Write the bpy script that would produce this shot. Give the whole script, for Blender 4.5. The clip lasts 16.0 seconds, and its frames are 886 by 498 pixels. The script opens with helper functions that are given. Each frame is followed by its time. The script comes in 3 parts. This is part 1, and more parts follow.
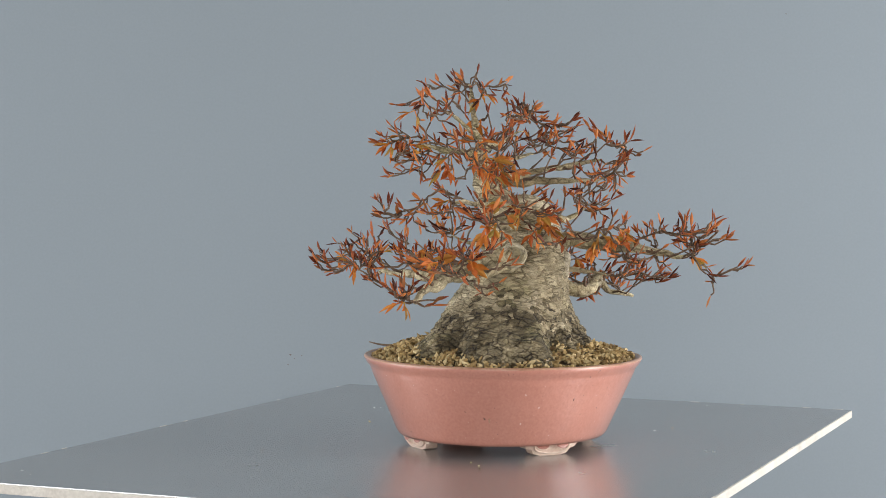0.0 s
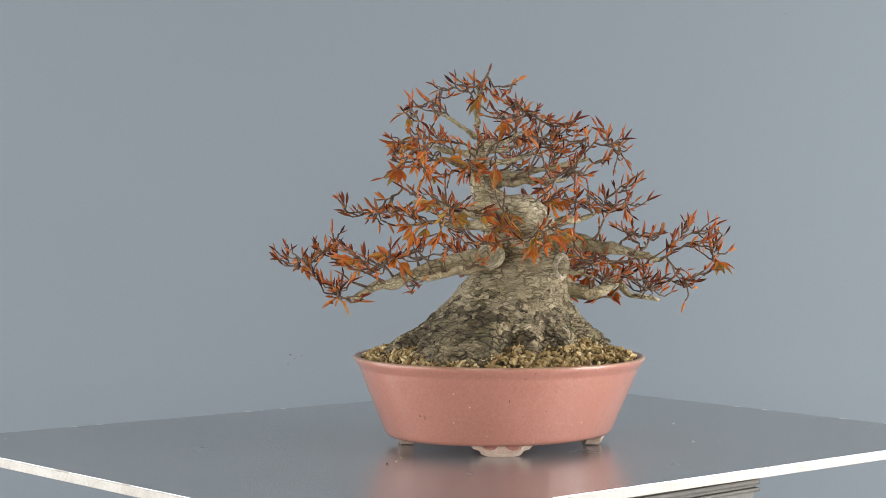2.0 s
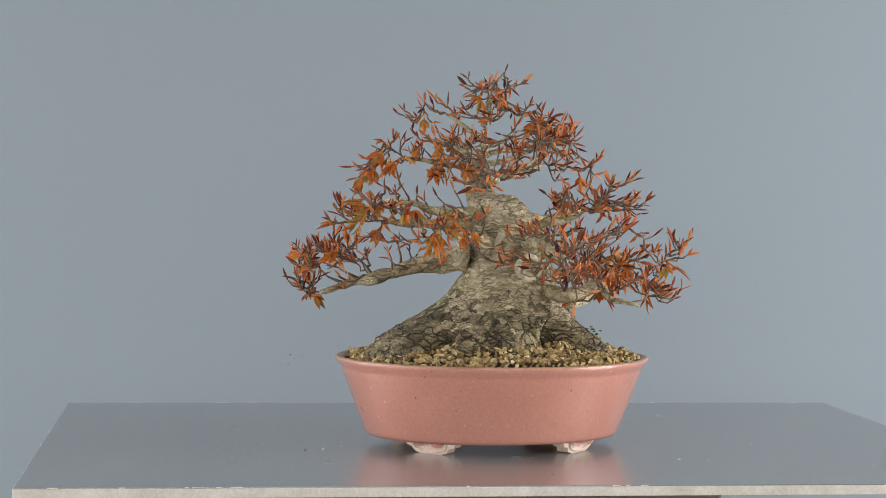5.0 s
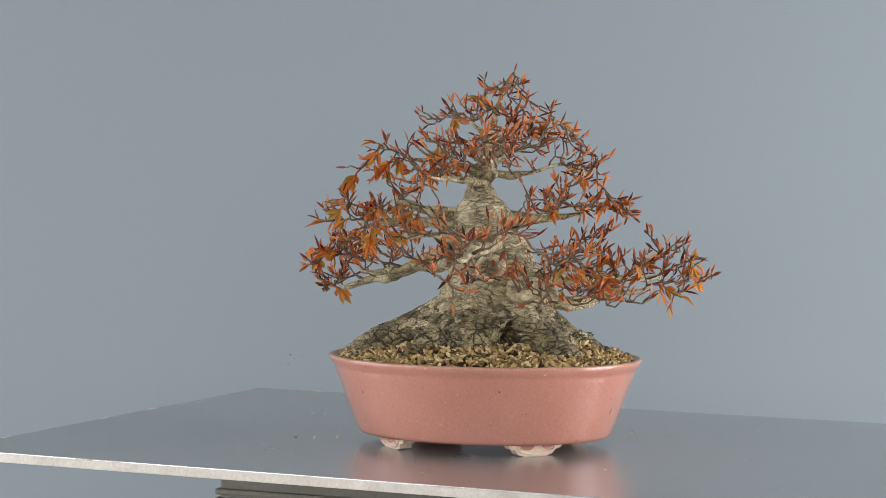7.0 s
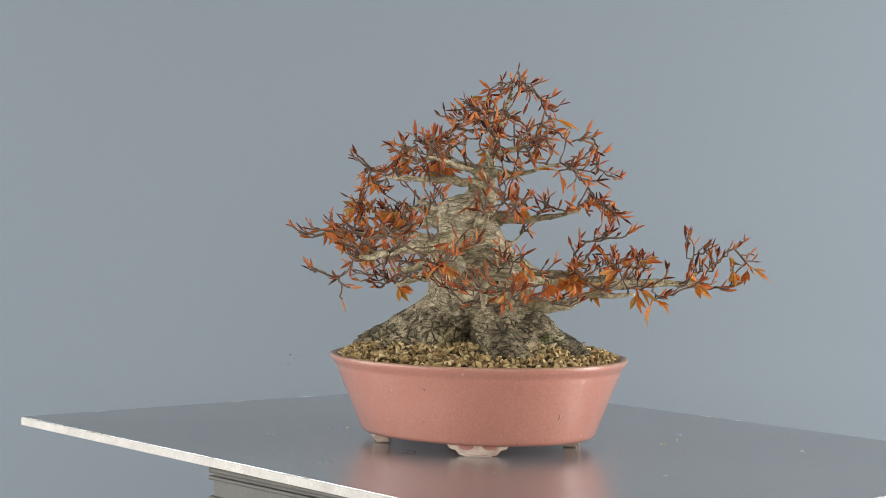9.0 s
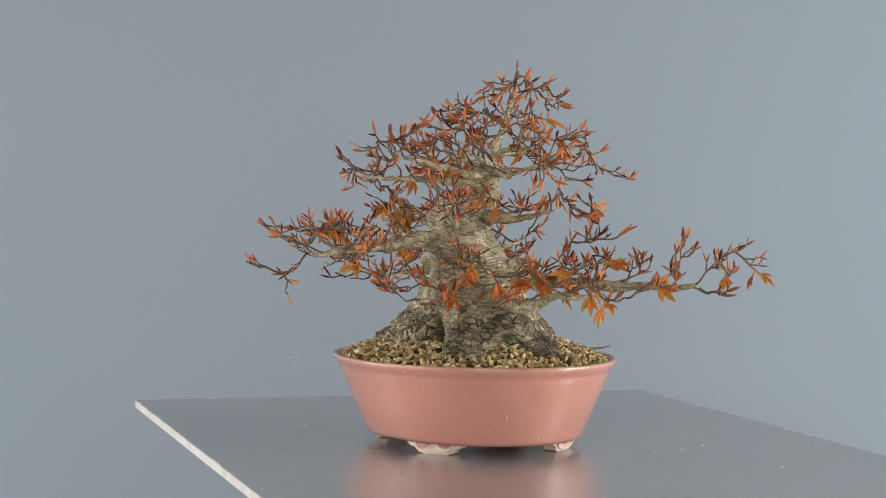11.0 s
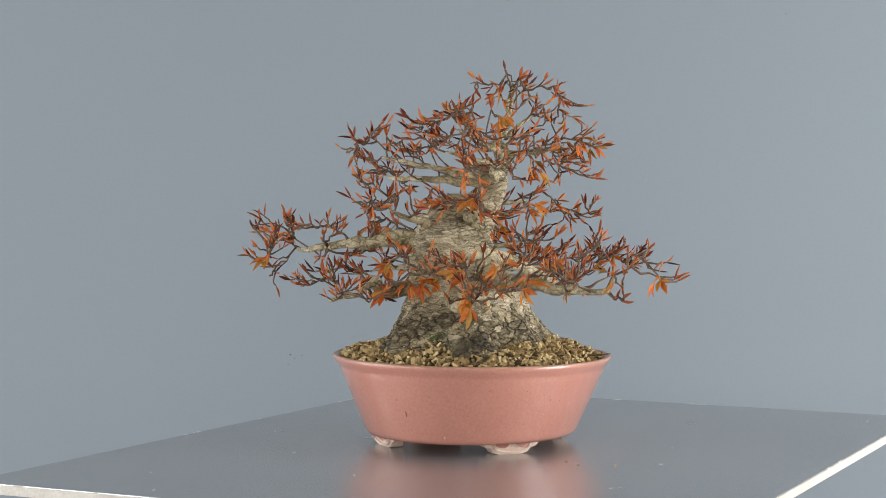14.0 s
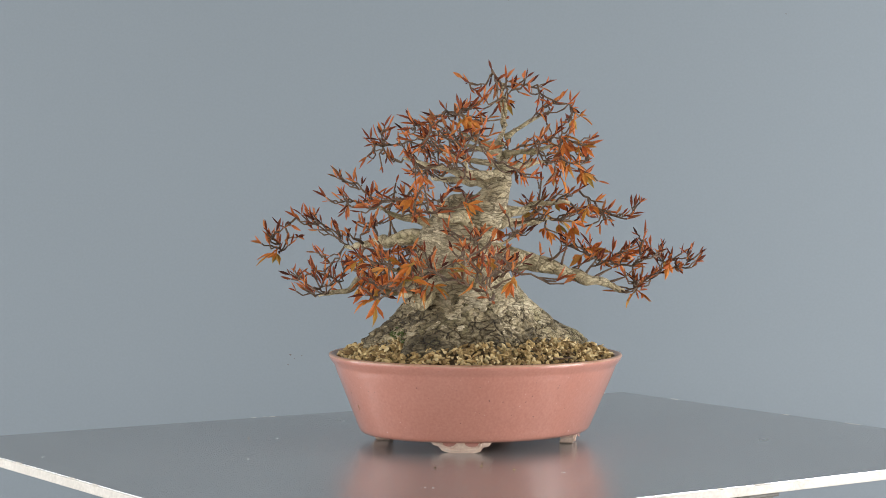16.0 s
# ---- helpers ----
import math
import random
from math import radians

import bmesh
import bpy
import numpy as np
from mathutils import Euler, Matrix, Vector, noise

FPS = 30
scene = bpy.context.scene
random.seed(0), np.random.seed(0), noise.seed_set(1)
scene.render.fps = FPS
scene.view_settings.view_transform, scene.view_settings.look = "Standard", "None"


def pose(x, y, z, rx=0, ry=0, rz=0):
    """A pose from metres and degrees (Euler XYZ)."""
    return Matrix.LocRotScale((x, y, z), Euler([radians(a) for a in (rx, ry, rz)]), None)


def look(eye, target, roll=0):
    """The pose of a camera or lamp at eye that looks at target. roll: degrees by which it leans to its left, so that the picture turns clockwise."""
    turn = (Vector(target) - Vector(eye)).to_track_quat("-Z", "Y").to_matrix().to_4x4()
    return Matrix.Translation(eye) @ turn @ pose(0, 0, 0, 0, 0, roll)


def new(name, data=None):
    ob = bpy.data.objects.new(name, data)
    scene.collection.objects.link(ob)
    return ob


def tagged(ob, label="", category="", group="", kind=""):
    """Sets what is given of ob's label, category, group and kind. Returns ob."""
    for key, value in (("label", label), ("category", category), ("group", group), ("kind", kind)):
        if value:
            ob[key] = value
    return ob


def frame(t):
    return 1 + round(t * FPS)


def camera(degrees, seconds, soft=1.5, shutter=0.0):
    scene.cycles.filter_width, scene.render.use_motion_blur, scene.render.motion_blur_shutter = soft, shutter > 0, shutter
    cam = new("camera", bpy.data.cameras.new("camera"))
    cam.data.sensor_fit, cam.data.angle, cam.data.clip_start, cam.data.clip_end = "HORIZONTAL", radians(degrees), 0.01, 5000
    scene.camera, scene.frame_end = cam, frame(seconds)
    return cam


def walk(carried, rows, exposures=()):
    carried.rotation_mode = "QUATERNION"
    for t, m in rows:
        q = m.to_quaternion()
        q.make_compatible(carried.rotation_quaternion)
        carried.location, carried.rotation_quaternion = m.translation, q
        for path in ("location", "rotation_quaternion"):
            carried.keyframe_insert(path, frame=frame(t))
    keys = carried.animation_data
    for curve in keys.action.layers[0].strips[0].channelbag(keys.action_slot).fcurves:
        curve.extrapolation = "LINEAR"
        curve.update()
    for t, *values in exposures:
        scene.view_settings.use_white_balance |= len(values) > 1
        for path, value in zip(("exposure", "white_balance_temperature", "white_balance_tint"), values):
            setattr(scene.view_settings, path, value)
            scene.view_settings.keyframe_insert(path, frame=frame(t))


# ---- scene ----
# ---- camera: it stands still before the turntable ----
EYE = Vector((0.0, -1.8, 0.2349))
YAW, DIP, LEAN = 1.333, 1.922, 0.722
cam = camera(25.115, 16.0, soft=0.8)
aim = EYE + Vector((-math.sin(radians(YAW)), math.cos(radians(YAW)), -math.tan(radians(DIP))))
walk(cam, [(0.0, look(EYE, aim, LEAN)), (16.0, look(EYE, aim, LEAN))])

# turn of the table, degrees clockwise seen from above
TURN = [(0, 0.0), (0.5, 7.3), (1, 14.3), (1.5, 20.5), (2, 26.3), (2.5, 31.7), (3, 37.2), (3.5, 43.1),
        (4, 49.4), (4.7, 58.6), (5.5, 69.6), (6.5, 84.1), (7, 91.6), (7.5, 99.2), (8, 106.6), (8.5, 113.8),
        (9, 120.5), (9.8, 129.7), (10.6, 138.2), (11.5, 148.2), (12, 154.5), (12.5, 161.3), (13, 168.5), (13.5, 175.7),
        (14, 182.9), (14.5, 189.8), (15, 196.9), (15.5, 204.7), (16, 212.8)]

# ---- world and lights ----
world = bpy.data.worlds.new("world")
scene.world = world
world.use_nodes = True
wn = world.node_tree
sky = wn.nodes.new("ShaderNodeTexSky")
sky.sky_type = "NISHITA"
sky.sun_disc = False
sky.sun_elevation, sky.sun_rotation = radians(35), radians(120)
wn.links.new(sky.outputs[0], wn.nodes["Background"].inputs[0])
wn.nodes["Background"].inputs[1].default_value = 0.1
scene.view_settings.exposure = 0.0


def area_lamp(name, eye, target, sx, sy, watts, colour):
    data = bpy.data.lights.new(name, "AREA")
    data.shape, data.size, data.size_y, data.energy, data.color = "RECTANGLE", sx, sy, watts, colour
    ob = new(name, data)
    ob.matrix_world = look(eye, target)
    return ob


area_lamp("window_and_fill_light", (2.0, -0.30, 0.25), (0.0, -0.30, 0.25), 1.1, 1.65, 67.0, (0.98, 0.99, 1.0))
area_lamp("window_and_fill_light", (-2.0, -0.93, 0.25), (0.0, -0.93, 0.25), 3.1, 1.65, 63.0, (0.98, 0.99, 1.0))
# fill lamp added behind the camera to brighten the front; no window known there
area_lamp("window_and_fill_light", (0.1, -3.49, 0.6), (0.1, 0.0, 0.5), 2.2, 1.0, 35.0, (1.0, 1.0, 0.99))


# ---- materials ----
def material(name):
    m = bpy.data.materials.new(name)
    m.use_nodes = True
    nt = m.node_tree
    return m, nt, nt.nodes["Principled BSDF"], nt.links.new


def noise_tex(nt, scale, detail=4.0, rough=0.55, stretch=(1, 1, 1)):
    co = nt.nodes.new("ShaderNodeTexCoord")
    mp = nt.nodes.new("ShaderNodeMapping")
    mp.inputs["Scale"].default_value = stretch
    n = nt.nodes.new("ShaderNodeTexNoise")
    n.inputs["Scale"].default_value, n.inputs["Detail"].default_value, n.inputs["Roughness"].default_value = scale, detail, rough
    nt.links.new(co.outputs["Object"], mp.inputs[0])
    nt.links.new(mp.outputs[0], n.inputs["Vector"])
    return n


def ramp(nt, source, stops):
    r = nt.nodes.new("ShaderNodeValToRGB")
    els = r.color_ramp.elements
    while len(els) < len(stops):
        els.new(0.5)
    for e, (pos, c) in zip(els, stops):
        e.position, e.color = pos, (*c, 1)
    nt.links.new(source, r.inputs[0])
    return r


def mix(nt, fac, a, b, kind="MIX"):
    m = nt.nodes.new("ShaderNodeMix")
    m.data_type, m.blend_type = "RGBA", kind
    for sock, v in ((m.inputs[0], fac), (m.inputs[6], a), (m.inputs[7], b)):
        if isinstance(v, (int, float)):
            sock.default_value = v
        elif isinstance(v, tuple):
            sock.default_value = (*v, 1)
        else:
            nt.links.new(v, sock)
    return m.outputs[2]


def bump(nt, bsdf, height, strength, dist):
    b = nt.nodes.new("ShaderNodeBump")
    b.inputs["Strength"].default_value, b.inputs["Distance"].default_value = strength, dist
    nt.links.new(height, b.inputs["Height"])
    nt.links.new(b.outputs[0], bsdf.inputs["Normal"])


def two_tone(name, a, b, scale, rough, relief=0.0, metal=0.0, stretch=(1, 1, 1), fine=400.0, spread=1.0):
    m, nt, bs, link = material(name)
    n1, n2 = noise_tex(nt, scale, 5, 0.6, stretch), noise_tex(nt, fine, 3, 0.6)
    c1 = ramp(nt, n1.outputs[0], [(0.3, a), (0.7, b)])
    c = mix(nt, 0.18, c1.outputs[0], ramp(nt, n2.outputs[0], [(0.35, tuple(x * (1 - 0.4 * spread) for x in a)), (0.65, tuple(min(1, x * (1 + 0.3 * spread)) for x in b))]).outputs[0])
    link(c, bs.inputs["Base Color"])
    bs.inputs["Roughness"].default_value, bs.inputs["Metallic"].default_value = rough, metal
    if relief:
        bump(nt, bs, n2.outputs[0], 0.5, relief)
    return m


MAT_WALL = two_tone("painted_backdrop", (0.197, 0.231, 0.261), (0.202, 0.237, 0.268), 0.7, 0.75, 0.0, fine=300, spread=0.25)
MAT_ROOM = two_tone("room_plaster", (0.22, 0.195, 0.165), (0.27, 0.24, 0.205), 1.0, 0.9)
MAT_FLOOR = two_tone("pale_wood_floor", (0.34, 0.28, 0.22), (0.42, 0.35, 0.28), 3.0, 0.6)
MAT_CEIL = two_tone("ceiling_paint", (0.26, 0.26, 0.255), (0.30, 0.30, 0.295), 1.0, 0.9)
MAT_SPECK = two_tone("dark_speck", (0.09, 0.08, 0.07), (0.14, 0.12, 0.11), 200, 0.9)
MAT_EDGE = two_tone("worn_white_board_edge", (0.46, 0.42, 0.37), (0.62, 0.585, 0.53), 40, 0.5, 0.0002)
MAT_STAND = two_tone("dark_grey_brown_paint", (0.085, 0.078, 0.066), (0.13, 0.12, 0.10), 12, 0.45, 0.0002)


def table_metal():
    m, nt, bs, link = material("brushed_grey_metal")
    n1, n2 = noise_tex(nt, 5, 6, 0.65), noise_tex(nt, 14, 5, 0.6)
    c = ramp(nt, n1.outputs[0], [(0.3, (0.48, 0.485, 0.485)), (0.7, (0.54, 0.545, 0.545))])
    link(c.outputs[0], bs.inputs["Base Color"])
    r = ramp(nt, n2.outputs[0], [(0.3, (0.245,) * 3), (0.7, (0.275,) * 3)])
    link(r.outputs[0], bs.inputs["Roughness"])
    bs.inputs["Metallic"].default_value = 0.75
    return m


MAT_METAL = table_metal()


def glaze():
    m, nt, bs, link = material("pink_speckled_glaze")
    n1, n2, n3 = noise_tex(nt, 14, 4), noise_tex(nt, 420, 3), noise_tex(nt, 260, 2)
    c = ramp(nt, n1.outputs[0], [(0.25, (0.43, 0.170, 0.121)), (0.75, (0.525, 0.231, 0.173))]).outputs[0]
    fine = ramp(nt, n2.outputs[0], [(0.3, (0.41, 0.155, 0.11)), (0.7, (0.60, 0.28, 0.215))]).outputs[0]
    c = mix(nt, 0.3, c, fine)
    dark = ramp(nt, n3.outputs[0], [(0.235, (1, 1, 1)), (0.265, (0, 0, 0))]).outputs[0]
    c = mix(nt, dark, c, (0.12, 0.06, 0.045))
    light = ramp(nt, n3.outputs[0], [(0.735, (0, 0, 0)), (0.77, (1, 1, 1))]).outputs[0]
    c = mix(nt, light, c, (0.72, 0.55, 0.48))
    link(c, bs.inputs["Base Color"])
    bs.inputs["Roughness"].default_value = 0.36
    bs.inputs["Specular IOR Level"].default_value = 0.55
    bs.inputs["Coat Weight"].default_value = 0.9
    bs.inputs["Coat Roughness"].default_value = 0.14
    bump(nt, bs, noise_tex(nt, 60, 6, 0.6).outputs[0], 0.42, 0.0017)
    return m


MAT_GLAZE = glaze()
MAT_RIM = two_tone("brown_worn_glaze", (0.30, 0.15, 0.085), (0.50, 0.29, 0.20), 40, 0.3)
MAT_FOOT = two_tone("pale_pink_worn_glaze", (0.62, 0.42, 0.33), (0.82, 0.66, 0.54), 90, 0.4)
MAT_FOOT_RELIEF = two_tone("deep_pink_glaze", (0.38, 0.15, 0.11), (0.48, 0.215, 0.165), 90, 0.35)


def bark(name, dark, mid, pale, scale, depth, flat=3.4):
    """Wrinkled bark: winding cracks round small uneven plates, over blotches of three tones."""
    m, nt, bs, link = material(name)
    co = nt.nodes.new("ShaderNodeTexCoord")
    warp = noise_tex(nt, scale * 0.35, 4, 0.6)
    off = nt.nodes.new("ShaderNodeVectorMath")
    off.operation = "MULTIPLY_ADD"
    off.inputs[1].default_value = (0.018, 0.018, 0.018)
    link(warp.outputs["Color"], off.inputs[0])
    link(co.outputs["Object"], off.inputs[2])
    mp = nt.nodes.new("ShaderNodeMapping")
    mp.inputs["Scale"].default_value = (1.0, 1.0, flat)
    link(off.outputs[0], mp.inputs[0])

    def plates(sc, feature):
        v = nt.nodes.new("ShaderNodeTexVoronoi")
        v.feature = feature
        v.inputs["Scale"].default_value = sc
        link(mp.outputs[0], v.inputs["Vector"])
        return v
    crack = ramp(nt, plates(scale, "DISTANCE_TO_EDGE").outputs["Distance"], [(0.0, (0.03, 0.022, 0.012)), (0.05, (0.5, 0.45, 0.37)), (0.16, (1, 1, 1))]).outputs[0]
    thin = ramp(nt, plates(scale * 2.3, "DISTANCE_TO_EDGE").outputs["Distance"], [(0.0, (0.3, 0.26, 0.2)), (0.10, (1, 1, 1))]).outputs[0]
    # cracks open and close along their way
    gate = ramp(nt, noise_tex(nt, scale * 0.8, 3, 0.6).outputs[0], [(0.36, (0.1, 0.1, 0.1)), (0.54, (1, 1, 1))]).outputs[0]
    white = (1.0, 1.0, 1.0)
    crack = mix(nt, gate, white, crack)
    big = noise_tex(nt, scale * 0.30, 5, 0.65)
    c = ramp(nt, big.outputs[0], [(0.34, dark), (0.48, mid), (0.62, pale)]).outputs[0]
    sep = nt.nodes.new("ShaderNodeSeparateColor")
    link(plates(scale, "F1").outputs["Color"], sep.inputs[0])
    tone = ramp(nt, sep.outputs[0], [(0.0, (0.62, 0.60, 0.57)), (0.5, (0.95, 0.95, 0.94)), (1.0, (1.18, 1.17, 1.15))]).outputs[0]
    c = mix(nt, min(1.0, depth + 0.1), c, tone, "MULTIPLY")
    lichen = ramp(nt, noise_tex(nt, scale * 0.26, 4, 0.65).outputs[0], [(0.54, (0, 0, 0)), (0.70, (0.45, 0.45, 0.45))]).outputs[0]
    c = mix(nt, lichen, c, (0.34, 0.31, 0.13))
    c = mix(nt, depth, c, crack, "MULTIPLY")
    c = mix(nt, depth * 0.6, c, thin, "MULTIPLY")
    link(c, bs.inputs["Base Color"])
    bs.inputs["Roughness"].default_value = 0.8
    bump(nt, bs, mix(nt, 0.35, crack, thin), 1.0, 0.0008 + 0.0022 * depth)
    return m


MAT_BARK = bark("pale_wrinkled_bark", (0.30, 0.24, 0.142), (0.44, 0.362, 0.228), (0.62, 0.53, 0.37), 88, 0.68, 3.4)
MAT_OLD = bark("rough_old_bark", (0.088, 0.067, 0.034), (0.215, 0.170, 0.096), (0.40, 0.33, 0.205), 95, 1.0, 1.7)
MAT_LIMB = bark("smooth_grey_bark", (0.23, 0.178, 0.097), (0.41, 0.335, 0.20), (0.61, 0.52, 0.345), 110, 0.5, 1.5)
MAT_SCAR = bark("callused_pale_wood", (0.42, 0.36, 0.25), (0.57, 0.49, 0.36), (0.70, 0.62, 0.47), 120, 0.35, 1.5)
MAT_TWIG = two_tone("young_brown_bark", (0.045, 0.026, 0.015), (0.20, 0.125, 0.075), 90, 0.7)


def leaf_material(name, stops):
    m, nt, bs, link = material(name)
    oi = nt.nodes.new("ShaderNodeObjectInfo")
    ge = nt.nodes.new("ShaderNodeNewGeometry")
    add = nt.nodes.new("ShaderNodeMath")
    add.operation = "ADD"
    link(oi.outputs["Random"], add.inputs[0])
    link(ge.outputs["Random Per Island"], add.inputs[1])
    fr = nt.nodes.new("ShaderNodeMath")
    fr.operation = "FRACT"
    link(add.outputs[0], fr.inputs[0])
    c = ramp(nt, fr.outputs[0], stops).outputs[0]
    n = noise_tex(nt, 350, 3)
    c = mix(nt, 0.5, c, ramp(nt, n.outputs[0], [(0.3, (0.6, 0.55, 0.5)), (0.7, (1.2, 1.15, 1.1))]).outputs[0], "MULTIPLY")
    link(c, bs.inputs["Base Color"])
    bs.inputs["Roughness"].default_value = 0.6
    bs.inputs["Specular IOR Level"].default_value = 0.25
    tr = nt.nodes.new("ShaderNodeBsdfTranslucent")
    link(c, tr.inputs[0])
    ms = nt.nodes.new("ShaderNodeMixShader")
    ms.inputs[0].default_value = 0.22
    link(bs.outputs[0], ms.inputs[1])
    link(tr.outputs[0], ms.inputs[2])
    link(ms.outputs[0], nt.nodes["Material Output"].inputs[0])
    return m


MAT_RED = leaf_material("red_young_leaf", [(0.0, (0.055, 0.017, 0.011)), (0.25, (0.235, 0.057, 0.024)), (0.58, (0.52, 0.150, 0.047)), (0.85, (0.63, 0.23, 0.068)), (1.0, (0.20, 0.082, 0.032))])
MAT_ORANGE = leaf_material("orange_young_leaf", [(0.0, (0.44, 0.100, 0.024)), (0.45, (0.66, 0.205, 0.036)), (0.8, (0.50, 0.235, 0.043)), (1.0, (0.32, 0.225, 0.05))])


def soil_material():
    m, nt, bs, link = material("tan_clay_grain")
    ge = nt.nodes.new("ShaderNodeNewGeometry")
    c = ramp(nt, ge.outputs["Random Per Island"], [(0.0, (0.12, 0.070, 0.026)), (0.3, (0.35, 0.235, 0.098)), (0.65, (0.53, 0.38, 0.17)), (0.9, (0.74, 0.59, 0.34)), (1.0, (0.27, 0.195, 0.075))]).outputs[0]
    n = noise_tex(nt, 500, 3)
    c = mix(nt, 0.5, c, ramp(nt, n.outputs[0], [(0.3, (0.6, 0.58, 0.52)), (0.7, (1.1, 1.08, 1.04))]).outputs[0], "MULTIPLY")
    link(c, bs.inputs["Base Color"])
    bs.inputs["Roughness"].default_value = 0.95
    bump(nt, bs, n.outputs[0], 0.6, 0.0006)
    return m


MAT_SOIL = soil_material()
# soil bed coloured dark, so shade in the gaps between grains is painted in
MAT_UNDER = two_tone("soil_gap_shade", (0.06, 0.042, 0.02), (0.13, 0.09, 0.045), 150, 0.95, 0.0008)
MAT_MOSS = two_tone("green_moss", (0.05, 0.075, 0.02), (0.11, 0.14, 0.04), 200, 0.95, 0.0008)


# ---- building helpers ----
def mesh_of(name, bm, mats):
    me = bpy.data.meshes.new(name)
    bm.to_mesh(me)
    bm.free()
    for m in (mats if isinstance(mats, (list, tuple)) else [mats]):
        me.materials.append(m)
    return me


def smooth(me):
    for p in me.polygons:
        p.use_smooth = True
    return me


def part(name, bm, mats, parent, label="", soft=True):
    """One mesh under a thing or a part; its vertices are in the turntable's space."""
    me = mesh_of(name, bm, mats)
    if soft:
        smooth(me)
    ob = new(name, me)
    ob.parent = parent
    if parent.parent is None:
        ob.matrix_parent_inverse = parent.matrix_basis.inverted()
    return tagged(ob, label)


def thing(name, m, label, category, group=""):
    e = new(name)
    e.empty_display_size = 0.05
    e.matrix_basis = m
    return tagged(e, label, category, group)


def box(bm, m, sx, sy, sz, bevel=0.0, mat=0):
    got = bmesh.ops.create_cube(bm, size=1.0, matrix=m @ Matrix.Diagonal((sx, sy, sz, 1)))
    faces = {f for v in got["verts"] for f in v.link_faces}
    for f in faces:
        f.material_index = mat
    if bevel:
        edges = list({e for f in faces for e in f.edges})
        bmesh.ops.bevel(bm, geom=edges, offset=bevel, segments=2, affect="EDGES", profile=0.6)


def solid(name, m, sx, sy, sz, mat, bevel=0.0, kind="structure", label="", category=""):
    bm = bmesh.new()
    box(bm, Matrix.Identity(4), sx, sy, sz, bevel)
    ob = new(name, mesh_of(name, bm, mat))
    ob.matrix_basis = m
    return tagged(ob, label, category, "", kind)


def spline(pts, n):
    """Catmull-Rom through the points, n steps a stretch."""
    p = [Vector(q) for q in pts]
    p = [p[0] * 2 - p[1]] + p + [p[-1] * 2 - p[-2]]
    out = []
    for i in range(1, len(p) - 2):
        for k in range(n):
            t = k / n
            a, b, c, d = p[i - 1], p[i], p[i + 1], p[i + 2]
            out.append(0.5 * (2 * b + (c - a) * t + (2 * a - 5 * b + 4 * c - d) * t * t + (3 * b - a - 3 * c + d) * t ** 3))
    return out + [p[-2]]


def tube(bm, pts, radii, sides, mat=0, knobs=0.0, seed=0.0):
    rings = []
    side = None
    for i, p in enumerate(pts):
        d = (pts[min(i + 1, len(pts) - 1)] - pts[max(i - 1, 0)]).normalized()
        if side is None:
            side = d.orthogonal().normalized()
        side = (side - d * side.dot(d)).normalized()
        up = d.cross(side)
        ring = []
        for k in range(sides):
            a = 2 * math.pi * k / sides
            dirn = side * math.cos(a) + up * math.sin(a)
            r = radii[i]
            if knobs:
                q = p + dirn * r
                r *= 1 + knobs * noise.noise(q * 90 + Vector((seed, 0, 0))) + knobs * 0.6 * noise.noise(q * 260)
            ring.append(bm.verts.new(p + dirn * r))
        rings.append(ring)
    for a, b in zip(rings, rings[1:]):
        for k in range(sides):
            f = bm.faces.new((a[k], a[(k + 1) % sides], b[(k + 1) % sides], b[k]))
            f.material_index = mat
    for ring in (rings[0], rings[-1]):
        f = bm.faces.new(ring if ring is rings[-1] else ring[::-1])
        f.material_index = mat


# ---- the room ----
RZ0 = -0.86
BACK = 0.80
wall = solid("wall_back", pose(0, BACK + 0.05, 0.52), 4.2, 0.1, 2.76, MAT_WALL, label="smooth plain blue-grey painted backdrop wall", category="wall")
solid("floor", pose(0, -1.35, RZ0 - 0.05), 4.2, 4.5, 0.1, MAT_FLOOR, label="plain pale floor under the turntable", category="floor")
solid("ceiling", pose(0, -1.35, 1.95), 4.2, 4.5, 0.1, MAT_CEIL, label="plain grey ceiling", category="ceiling")


def side_wall(name, x, w0, label):
    # a wall with one window opening, y w0 to 0.64, z -0.6 to 1.1
    e = tagged(new(name), label, "wall", "", "structure")
    e.matrix_basis = pose(x, 0, 0)
    for (y0, y1, z0, z1) in ((-3.5, w0, RZ0, 1.9), (0.64, 0.8, RZ0, 1.9), (w0, 0.64, RZ0, -0.6), (w0, 0.64, 1.1, 1.9)):
        bm = bmesh.new()
        box(bm, pose(x, (y0 + y1) / 2, (z0 + z1) / 2), 0.12, y1 - y0, z1 - z0)
        part("wall_panel", bm, MAT_ROOM, e, soft=False)
    return e


# unseen wall, its opening made only to let the added fill lamp through
front = tagged(new("wall_front"), "unseen brown plaster wall with an opening for the added fill lamp", "wall", "", "structure")
front.matrix_basis = pose(0, -3.55, 0)
for (x0, x1, z0, z1) in ((-2.1, -1.02, RZ0, 1.9), (1.22, 2.1, RZ0, 1.9), (-1.02, 1.22, RZ0, 0.09), (-1.02, 1.22, 1.11, 1.9)):
    fb = bmesh.new()
    box(fb, pose((x0 + x1) / 2, -3.55, (z0 + z1) / 2), x1 - x0, 0.1, z1 - z0)
    part("wall_panel", fb, MAT_ROOM, front, soft=False)

side_wall("wall_east", 2.06, -0.9, "plain plaster wall with a window opening")
side_wall("wall_west", -2.06, -2.5, "plain plaster wall with a wide window opening")

